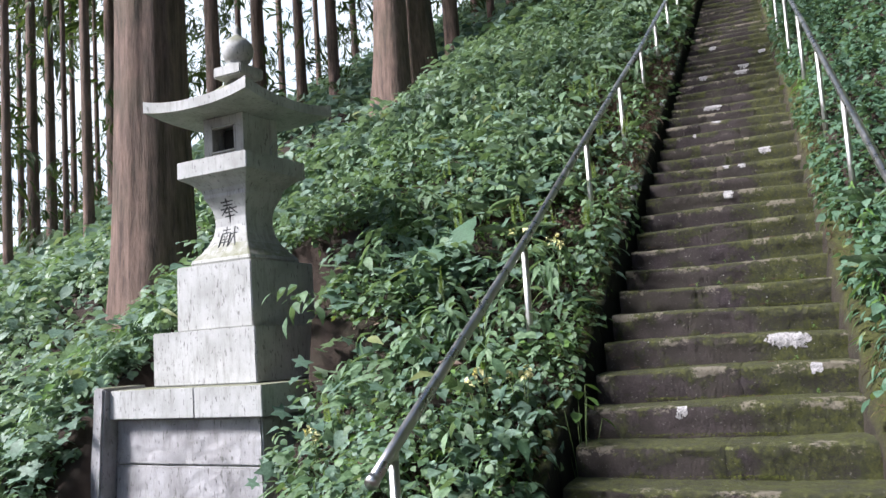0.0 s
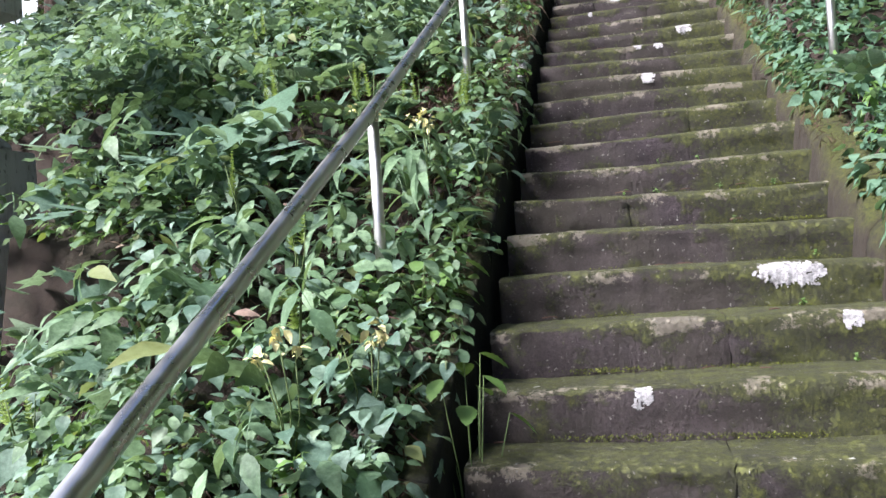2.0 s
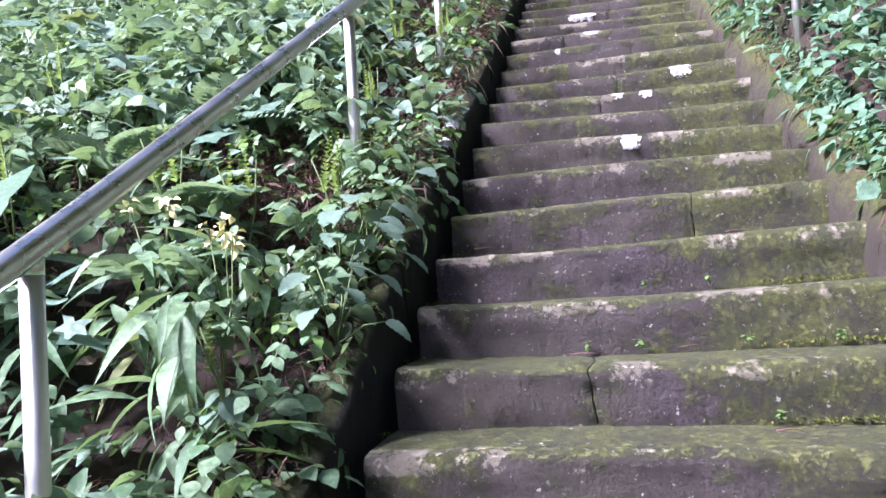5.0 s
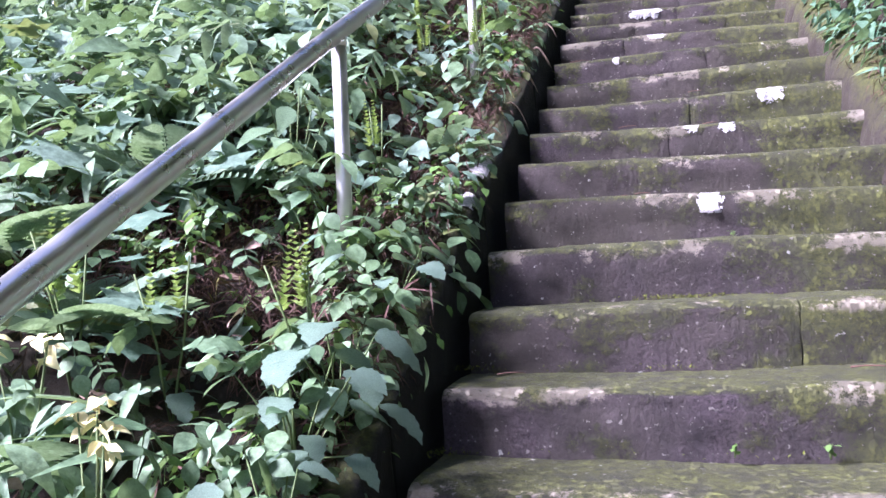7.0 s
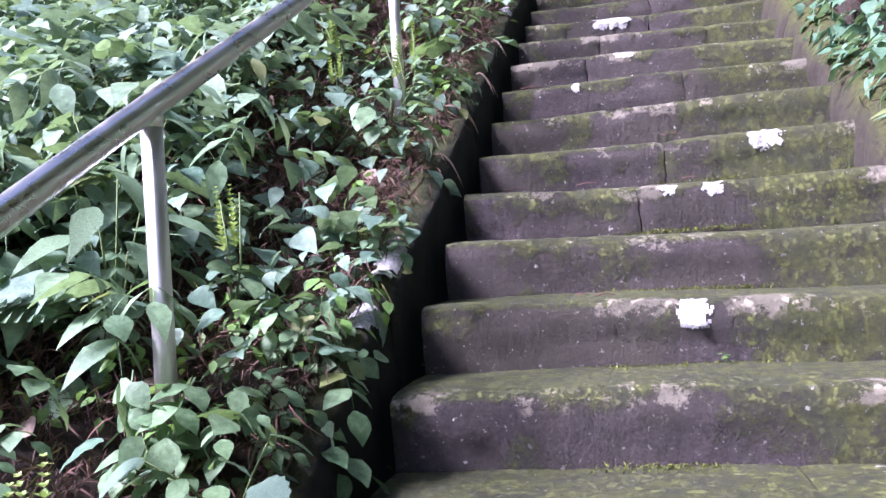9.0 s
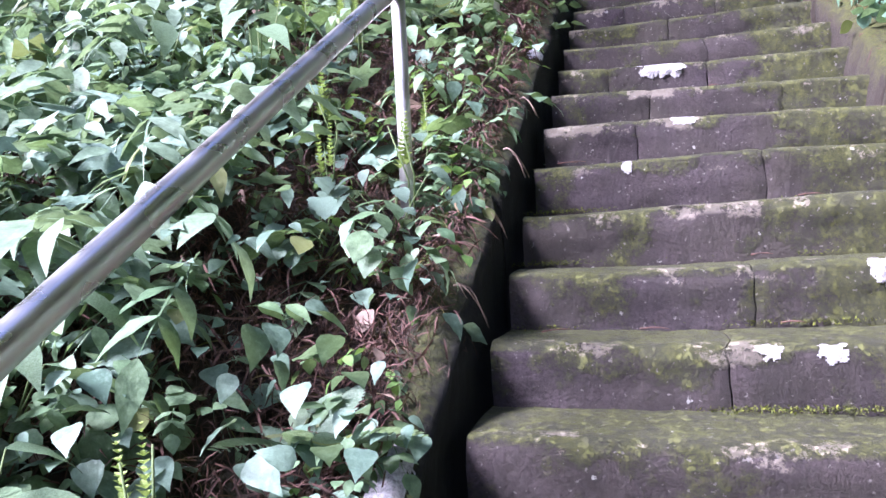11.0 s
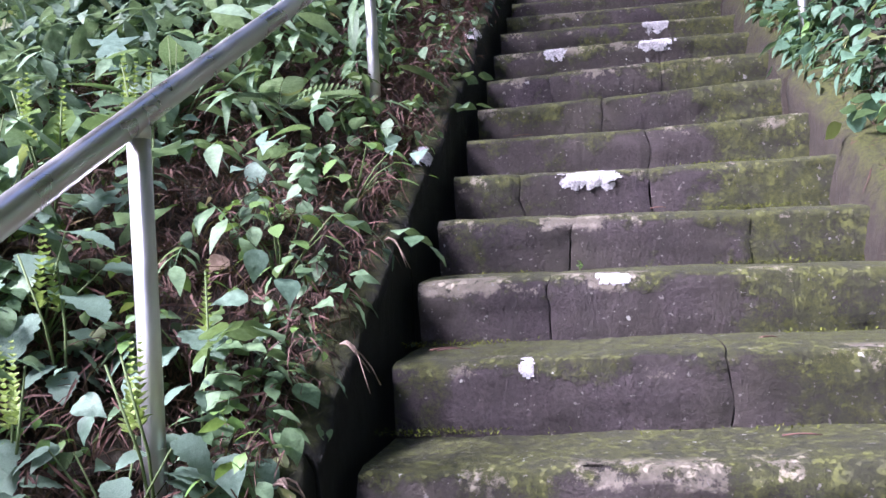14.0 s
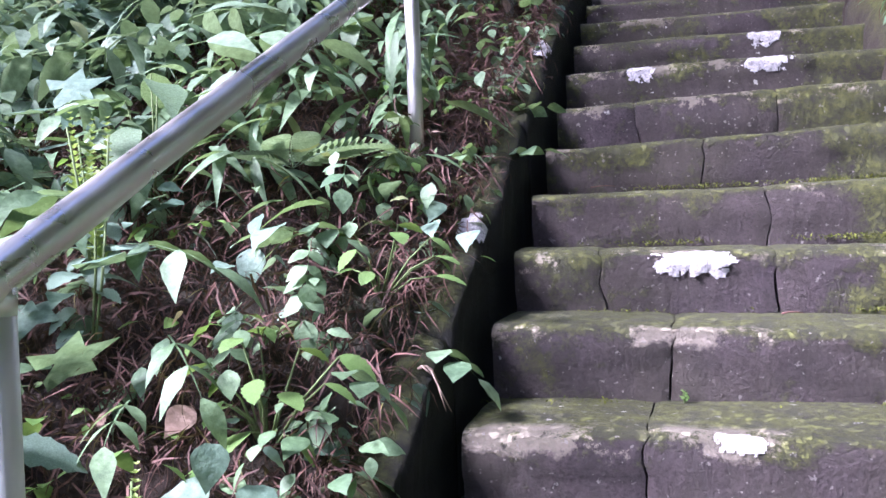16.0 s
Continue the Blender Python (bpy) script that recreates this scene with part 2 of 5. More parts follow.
# ---------------------------------------------------------------- mesh helpers
def mesh_ob(name, verts, faces, mat, parent=None, smooth=False, label=""):
    me = bpy.data.meshes.new(name)
    me.from_pydata([tuple(v) for v in verts], [], faces)
    if smooth:
        me.polygons.foreach_set("use_smooth", [True] * len(me.polygons))
    me.materials.append(mat)
    me.update()
    ob = new(name, me)
    if parent:
        ob.parent = parent
    if label:
        ob["label"] = label
    return ob


def part(name, bm, mat, parent, label="", smooth=False):
    me = bpy.data.meshes.new(name)
    bm.to_mesh(me)
    bm.free()
    if smooth:
        me.polygons.foreach_set("use_smooth", [True] * len(me.polygons))
    me.materials.append(mat)
    ob = new(name, me)
    ob.parent = parent
    if label:
        ob["label"] = label
    return ob


def thing(name, label, category, at=(0, 0, 0), group="", kind="", turn=0.0):
    e = tagged(new(name), label, category, group, kind)
    e.matrix_world = pose(*at, 0, 0, turn)
    return e


def tube(points, radii, sides=12, cap=True):
    """Vertices and faces of a round bar along points."""
    pts = [Vector(p) for p in points]
    radii = radii if hasattr(radii, "__len__") else [radii] * len(pts)
    verts, faces = [], []
    for i, p in enumerate(pts):
        d = (pts[min(i + 1, len(pts) - 1)] - pts[max(i - 1, 0)]).normalized()
        side = d.cross(Vector((0.31, 0.9, 0.3))).normalized() if abs(d.z) > 0.8 else d.cross(Vector((0, 0, 1))).normalized()
        up = side.cross(d)
        for k in range(sides):
            a = 2 * math.pi * k / sides
            verts.append(p + (side * math.cos(a) + up * math.sin(a)) * radii[i])
    for i in range(len(pts) - 1):
        for k in range(sides):
            k2 = (k + 1) % sides
            faces.append((i * sides + k, i * sides + k2, (i + 1) * sides + k2, (i + 1) * sides + k))
    if cap:
        faces.append(tuple(range(sides))[::-1])
        faces.append(tuple((len(pts) - 1) * sides + k for k in range(sides)))
    return verts, faces


# ---------------------------------------------------------------- the hillside
def sstep(a, b, x):
    t = np.clip((np.asarray(x, float) - a) / (b - a), 0, 1)
    return t * t * (3 - 2 * t)


def right_edge(y):
    return np.clip(1.475 - 0.04 * np.asarray(y, float), 0.7, 1.6)


def lumps(x, y):
    return (np.sin(1.7 * x + 0.6 * y) * np.sin(1.3 * y - 0.5 * x + 1.0) * 0.07
            + np.sin(4.1 * x - 1.7 * y) * np.sin(3.7 * y + 2.0) * 0.03)


def ground_z(x, y):
    """Height of the soil at x, y."""
    x, y = np.asarray(x, float), np.asarray(y, float)
    yy = np.where(y > 30, 30 + (y - 30) * 0.15, y)
    plane = SLOPE * yy
    left = 0.0 - x
    hl = 0.12 + 0.30 * sstep(0.1, 1.3, left) + 0.10 * sstep(1.0, 2.5, left) - 1.25 * sstep(2.6, 6.0, left) - 0.28 * np.clip(left - 8, 0, 40)
    hr_d = x - right_edge(y)
    # extra rise past 1.1 m is added to block sky light from the right
    hr = 0.06 + 0.10 * sstep(0.0, 0.3, hr_d) + 0.50 * np.clip(hr_d - 0.15, 0, 9) + 0.55 * np.clip(hr_d - 1.1, 0, 8) + 0.1 * np.clip(hr_d - 9, 0, 30)
    mid = -0.45
    h = np.where(x < -0.13, hl, np.where(hr_d > 0.18, hr - 0.04, mid))
    z = plane + h + np.where((x < -0.2) | (hr_d > 0.15), lumps(x, y), 0)
    toe = -0.25 - 1.25 * (-0.45 - y)
    k = np.clip((-x - 0.9) / 1.0, 0, 1) * (y < -0.45)
    z = np.where(y < -0.45, z * (1 - k) + np.minimum(z, toe) * k, z)
    lx, ly = np.abs(x + 2.868), y - 0.028
    pit = (lx < 0.86) & (ly < 0.86)
    z = np.where(pit, np.minimum(z, np.where(ly < -0.5, FLOOR_Z, -0.62)), z)
    return np.maximum(z, FLOOR_Z + 0.02 * np.sin(2.1 * x) * np.sin(1.7 * y))


def axis(lo, fine_lo, fine_hi, hi, step):
    a = list(np.arange(fine_lo, fine_hi, step))
    s, v = step, fine_hi
    while v < hi:
        a.append(v)
        s *= 1.22
        v += s
    a.append(hi)
    s, v = step, fine_lo
    low = []
    while v > lo:
        s *= 1.22
        v -= s
        low.append(max(v, lo))
    return np.array(sorted(set(low)) + a)


def build_ground():
    xs, ys = axis(-400, -5, 4, 400, 0.10), axis(-400, -4, 9, 400, 0.12)
    X, Y = np.meshgrid(xs, ys)
    Z = ground_z(X, Y)
    n, m = X.shape
    verts = np.c_[X.ravel(), Y.ravel(), Z.ravel()]
    idx = np.arange(n * m).reshape(n, m)
    faces = np.stack([idx[:-1, :-1], idx[:-1, 1:], idx[1:, 1:], idx[1:, :-1]], -1).reshape(-1, 4)
    ob = mesh_ob("ground", verts, faces.tolist(), SOIL, smooth=True)
    tagged(ob, "dark brown forest soil strewn with cedar litter", "ground", kind="structure")


build_ground()


# ---------------------------------------------------------------- the stone stairs
stairs = thing("stone_stairs", "steep worn stone steps, dark and mossy with lichen", "stairs", kind="structure")
FIRST, LAST = -7, 46


def step_line(i):
    """Front edge of step i: y and z of its nose."""
    return RUN * i, RISE * i


def nose_profile(y0, z0, depth, drop):
    """Section of a worn step stone from the back of the tread to the foot of the riser."""
    return [(y0 + depth, z0 + 0.004), (y0 + 0.22, z0 + 0.007), (y0 + 0.12, z0 + 0.006), (y0 + 0.055, z0 + 0.003), (y0 + 0.024, z0 - 0.001), (y0 + 0.009, z0 - 0.007),
            (y0 + 0.001, z0 - 0.017), (y0 - 0.002, z0 - 0.034), (y0 - 0.001, z0 - 0.060), (y0 + 0.002, z0 - 0.090), (y0 + 0.005, z0 - 0.120), (y0 + 0.008, z0 - 0.150), (y0 + 0.012, z0 - drop)]


def nose_wave(i, x, k):
    p = Vector((x * 3.1, i * 5.7, k * 0.45))
    w = noise.noise(p) * 0.013 + noise.noise(p * 4.3) * 0.006 + noise.noise(p * 11.0) * 0.005 + noise.noise(p * 23.0) * 0.003
    chip = max(0.0, noise.noise(Vector((x * 7.0, i * 3.3, 4.0))) - 0.28) * math.exp(-((k - 5.5) / 1.8) ** 2)
    return w + chip * 0.07


def step_point(i, x, y, z, k):
    w = nose_wave(i, x, k)
    sag = 0.012 * math.cos((x - 0.6) * 2.2 + i) - 0.012
    grow = min(1.0, max(0.0, (k - 2) / 3))
    return (x, y + w * grow, z + w * (0.5 - 0.7 * (k > 3) * max(0, w) / 0.02 * 0.2) + sag)


def joint_run(x, i, k):
    """How far a joint wanders sideways down the stone."""
    return noise.noise(Vector((k * 0.33, i * 2.1, x * 9.0))) * 0.022 + noise.noise(Vector((k * 1.3, i * 1.1, x * 5.0))) * 0.006


def stone(i, xa, xb, open_joint):
    y0, z0 = step_line(i)
    prof = nose_profile(y0, z0, RUN + 0.05, RISE + 0.03)
    nseg = max(4, int((xb - xa) / 0.018))
    ja, jb = round(xa, 2), round(xb, 2)
    verts, faces = [], []
    for s in range(nseg + 1):
        x = xa + (xb - xa) * s / nseg
        da, db = x - xa, xb - x
        ea = math.exp(-da / 0.02) * (xa > 0.05)
        eb = math.exp(-db / 0.02)
        pinch = (0.008 if open_joint else 0.002) * (ea + eb)
        for k, (y, z) in enumerate(prof):
            run = joint_run(ja, i, k) * ea + joint_run(jb, i, k) * eb
            px, py, pz = step_point(i, x, y, z, k)
            verts.append((px + run, py + (pinch if k > 4 else 0), pz - (pinch * 0.7 if k < 8 else 0)))
    n = len(prof)
    for s in range(nseg):
        for k in range(n - 1):
            a = s * n + k
            faces.append((a, a + 1, a + n + 1, a + n))
    # the two ends have vertices of their own, so that they stay flat
    e, c = nseg * n, len(verts)
    verts += verts[:n] + [(xa, prof[0][0], z0 - RISE)] + verts[e:e + n] + [(xb, prof[0][0], z0 - RISE)]
    faces.append(tuple(range(c + n - 1, c - 1, -1)) + (c + n,))
    faces.append(tuple(range(c + n + 1, c + 2 * n + 1)) + (c + 2 * n + 1,))
    ob = mesh_ob("step_stone", verts, faces, STEP, stairs, smooth=True)
    for q in (-1, -2):
        ob.data.polygons[len(faces) + q].use_smooth = False
    return ob


def lichen_patch(parent, i, xa, xb, reach, seed):
    """A crust of pale lichen laid over the nose of step i."""
    y0, z0 = step_line(i)
    prof = nose_profile(y0, z0, RUN + 0.05, RISE + 0.03)
    lens_ = [0.0]
    for (ya, za), (yb, zb) in zip(prof[1:], prof[2:]):
        lens_.append(lens_[-1] + math.hypot(yb - ya, zb - za))
    cell = 0.0045
    nx, ns = int((xb - xa) / cell) + 1, int((reach + 0.05) / cell)

    def at(u, s):
        s = min(max(s, 0), lens_[-1] - 1e-4)
        j = max(q for q in range(len(lens_) - 1) if lens_[q] <= s)
        f = (s - lens_[j]) / (lens_[j + 1] - lens_[j])
        k = j + 1
        y = prof[k][0] + (prof[k + 1][0] - prof[k][0]) * f
        z = prof[k][1] + (prof[k + 1][1] - prof[k][1]) * f
        a, b = step_point(i, u, y, z, k), step_point(i, u, y, z, k + 1)
        y, z = a[1] + (b[1] - a[1]) * f, a[2] + (b[2] - a[2]) * f
        nose = min(1, s / 0.2)
        return (u, y - 0.0024 * nose, z + 0.0024 * (1.1 - nose))

    s0 = 0.190
    verts, faces, index = [], [], {}

    def vid(a, b):
        if (a, b) not in index:
            index[(a, b)] = len(verts)
            verts.append(at(xa + a * cell, s0 + b * cell))
        return index[(a, b)]

    for a in range(nx):
        for b in range(ns):
            u, v = (a + 0.5) / nx * 2 - 1, (b + 0.5) / ns * 2 - 0.9
            w = Vector((a * cell, b * cell, seed))
            r = (abs(u) ** 3 + abs(v) ** 2.2) + noise.noise(w * 42) * 0.75 + noise.noise(w * 110) * 0.45 + max(v, 0) * 0.35
            if r < 0.62:
                faces.append((vid(a, b), vid(a + 1, b), vid(a + 1, b + 1), vid(a, b + 1)))
    if faces:
        mesh_ob("lichen_patch", verts, faces, LICHEN, parent, smooth=True, label="white crusty lichen")


PATCHES = {0: [(1.0, 1.29, 0.085, 3.0)], -1: [(1.245, 1.32, 0.055, 5.0)], -2: [(0.508, 0.592, 0.06, 7.0)], 7: [(0.68, 0.78, 0.06, 2.2)],
           9: [(0.80, 0.875, 0.035, 4.1), (0.66, 0.73, 0.02, 9.0)], 10: [(0.98, 1.12, 0.06, 6.3)], 15: [(0.36, 0.60, 0.06, 8.0)],
           19: [(0.25, 0.37, 0.06, 1.5), (0.70, 0.91, 0.06, 2.8)], 20: [(0.75, 0.89, 0.06, 3.7)], 22: [(1.0, 1.12, 0.045, 6.0)], 24: [(0.3, 0.42, 0.05, 2.0)],
           13: [(0.50, 0.60, 0.02, 2.1)], 12: [(0.32, 0.36, 0.03, 7.7)]}
for i in range(FIRST, LAST + 1):
    r = random.Random(i * 13 + 5)
    x, xr = 0.0, float(right_edge(RUN * i)) + 0.10
    joints = {14: [0.425, 0.97], 15: [0.24, 0.685], 16: [0.70], 13: [0.37], 17: [0.53], 18: [0.3, 0.8], 10: [0.70], 9: [0.60], -1: [0.865], -3: [0.80], 5: [0.92], 2: [0.55], 12: [0.81]}.get(i)
    named, gap = joints, 0.0022 if joints else 0.0004
    if joints is None:
        joints = [r.uniform(0.35, 1.15)] if i > 17 else []
    cuts = [x] + joints + [xr]
    for a, b in zip(cuts, cuts[1:]):
        s = stone(i, a + gap, b - gap, bool(named))
        for (pa, pb, reach, seed) in PATCHES.get(i, ()):
            if a <= (pa + pb) / 2 < b:
                lichen_patch(s, i, max(pa, a + 0.004), min(pb, b - 0.004), reach, seed)

# near-black sheet below the stones, its colour stands for shade in the joints
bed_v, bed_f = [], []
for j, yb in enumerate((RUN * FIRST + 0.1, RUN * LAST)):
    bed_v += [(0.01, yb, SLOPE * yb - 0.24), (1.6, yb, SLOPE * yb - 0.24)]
mesh_ob("joint_shade_sheet", bed_v, [(0, 1, 3, 2)], DARK, stairs)


def curb_stone(side, ya, yb, seed):
    """A long sloping side stone with an uneven, rounded and chipped top."""
    n = 26
    verts, faces = [], []
    for s in range(n + 1):
        y = ya + (yb - ya) * s / n
        if side < 0:
            sec = [(-0.052, -0.45), (-0.050, -0.10), (-0.052, 0.0), (-0.056, 0.055), (-0.066, 0.085), (-0.095, 0.098), (-0.125, 0.10), (-0.205, 0.08), (-0.21, -0.45)]
        else:
            e = float(right_edge(y))
            sec = [(e + 0.24, -0.3), (e + 0.24, 0.06), (e + 0.17, 0.09), (e + 0.10, 0.075), (e + 0.05, 0.055), (e + 0.015, 0.015), (e + 0.0, -0.05), (e - 0.004, -0.15), (e + 0.0, -0.3)]
        for j, (x, h) in enumerate(sec):
            p = Vector((y * 2.3, seed, j * 0.5))
            w = noise.noise(p) * 0.016 + noise.noise(p * 3.7) * 0.012 + noise.noise(p * 9.1) * 0.006
            if side > 0:
                w *= 1.9
            inner = 0 < j < len(sec) - 1
            verts.append((x + w * inner * (0.6 if side < 0 else 1), y, SLOPE * y + h + w * inner))
    m = len(sec)
    for s in range(n):
        for k in range(m - 1):
            a = s * m + k
            faces.append((a, a + m, a + m + 1, a + 1))
    faces += [tuple(range(m)), tuple(range(n * m + m - 1, n * m - 1, -1))]
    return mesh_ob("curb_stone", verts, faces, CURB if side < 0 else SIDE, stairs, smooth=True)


def curb_lichen(ya, yb, seed):
    """A pale crust on the inner edge of the curb's top."""
    verts, faces, index = [], [], {}
    nx, ny = 14, int((yb - ya) / 0.006)

    def vid(a, b):
        if (a, b) not in index:
            index[(a, b)] = len(verts)
            y = ya + b * 0.006
            u = a / nx
            verts.append((-0.052 - 0.085 * u, y, SLOPE * y + 0.075 + 0.045 * math.sin(min(1, u * 2.2) * 1.5)))
        return index[(a, b)]

    for a in range(nx):
        for b in range(ny):
            u, v = a / nx * 2 - 1, b / ny * 2 - 1
            if u * u + v * v + noise.noise(Vector((a * 0.3, b * 0.3, seed))) * 0.7 < 0.75:
                faces.append((vid(a, b), vid(a, b + 1), vid(a + 1, b + 1), vid(a + 1, b)))
    mesh_ob("lichen_patch", verts, faces, LICHEN, stairs, smooth=True, label="white crusty lichen on the curb")


for ya, yb, seed in ((4.66, 4.82, 1.0), (2.20, 2.42, 2.0), (1.98, 2.10, 3.0), (6.0, 6.2, 4.0)):
    curb_lichen(ya, yb, seed)

y = RUN * FIRST
k = 0
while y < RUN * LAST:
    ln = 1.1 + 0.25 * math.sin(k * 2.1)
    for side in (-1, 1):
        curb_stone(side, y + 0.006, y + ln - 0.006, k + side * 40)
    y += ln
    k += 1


# ---------------------------------------------------------------- handrails
def handrail(label, x0, posts, line, end_low, end_high):
    """A steel handrail: line gives the rail's x and z at y."""
    t = thing("handrail", label, "handrail", (0, 0, 0))
    ys = np.arange(end_low, end_high + 0.01, 0.2)
    v, f = tube([(line(q)[0], q, line(q)[1]) for q in ys], 0.0275, 18)
    mesh_ob("rail", v, f, METAL, t, smooth=True, label="round steel rail")
    lx, lz = line(end_low)
    v, f = tube([(lx, end_low - 0.012, lz - 0.007), (lx, end_low + 0.02, lz + 0.011)], 0.0300, 18)
    mesh_ob("end_cap", v, f, METAL, t, smooth=True)
    for q in posts:
        px, pz = line(q)
        gz = float(ground_z(px, q)) - 0.12
        v, f = tube([(px, q, gz), (px, q, pz - 0.012)], 0.0228, 16)
        p = mesh_ob("post", v, f, DULL_METAL, t, smooth=True)
        v, f = tube([(px, q, pz - 0.045), (px, q, pz - 0.012)], [0.0234, 0.0250], 16)
        mesh_ob("weld_collar", v, f, METAL, p, smooth=True)
    return t


def left_line(q):
    x = np.interp(q, (-2.6, -0.33, 1.467, 3.305, 4.978, 14.0), (-0.415, -0.404, -0.343, -0.325, -0.314, -0.25))
    z = np.interp(q, (-2.6, -0.33, 1.467, 3.305, 4.978, 14.0), (-0.472, 0.682, 1.715, 2.712, 3.595, 8.62))
    return float(x), float(z)


def right_line(q):
    return 1.78 - 0.065 * q, 0.910 + 0.593 * q


handrail("weathered steel handrail on slim round posts beside the steps", -0.4, [-2.4, -0.33, 1.52, 3.305, 4.978, 6.5, 8.05, 9.65, 11.25, 12.85], left_line, -2.6, 14.0)
handrail("weathered steel handrail on slim round posts in the undergrowth", 1.65, [-0.15, 1.44, 2.80, 4.25, 5.75, 7.3, 8.9, 10.5, 12.1], right_line, -1.4, 13.5)


# ---------------------------------------------------------------- the stone lantern
def box_bm(hx, hy, z0, z1, bevel=0.008, taper=1.0, cuts=0, rough=0.0):
    bm = bmesh.new()
    vs = [bm.verts.new((sx * hx * (taper if top else 1), sy * hy * (taper if top else 1), z1 if top else z0)) for top in (0, 1) for sx, sy in ((-1, -1), (1, -1), (1, 1), (-1, 1))]
    for f in ((3, 2, 1, 0), (4, 5, 6, 7), (0, 1, 5, 4), (1, 2, 6, 5), (2, 3, 7, 6), (3, 0, 4, 7)):
        bm.faces.new([vs[q] for q in f])
    bmesh.ops.bevel(bm, geom=bm.edges[:], offset=bevel, segments=2, affect="EDGES")
    if cuts:
        bmesh.ops.subdivide_edges(bm, edges=bm.edges[:], cuts=cuts, use_grid_fill=True)
        for v in bm.verts:
            n = noise.noise(v.co * 7) * rough + noise.noise(v.co * 22) * rough * 0.4
            v.co.x += n * (1 if v.co.x > 0 else -1)
            v.co.y += n * (1 if v.co.y > 0 else -1)
    return bm


def square_rings(rings, cut=0.06):
    """A square-sectioned body through rings of (half width, z), with clipped corners."""
    bm = bmesh.new()
    rows = []
    for h, z in rings:
        c = h * cut
        row = [bm.verts.new(p) for p in ((-h + c, -h, z), (h - c, -h, z), (h, -h + c, z), (h, h - c, z), (h - c, h, z), (-h + c, h, z), (-h, h - c, z), (-h, -h + c, z))]
        rows.append(row)
    for a, b in zip(rows, rows[1:]):
        for q in range(8):
            bm.faces.new((a[q], a[(q + 1) % 8], b[(q + 1) % 8], b[q]))
    bm.faces.new(rows[0][::-1])
    bm.faces.new(rows[-1])
    return bm


def stroke(bm, a, b, width, y):
    """One cut stroke of a character, as a thin bar on the face at depth y."""
    a, b = Vector((a[0], 0, a[1])), Vector((b[0], 0, b[1]))
    d = (b - a).normalized()
    n = Vector((-d.z, 0, d.x)) * width / 2
    a, b = a - d * width * 0.3, b + d * width * 0.3
    ring = [a - n * 1.2, b - n * 0.7, b + n * 0.7, a + n * 1.2]
    lo = [bm.verts.new((p.x, y(p.z) + 0.004, p.z)) for p in ring]
    hi = [bm.verts.new((p.x, y(p.z) - 0.0015, p.z)) for p in ring]
    bm.faces.new(hi)
    for q in range(4):
        bm.faces.new((lo[q], lo[(q + 1) % 4], hi[(q + 1) % 4], hi[q]))


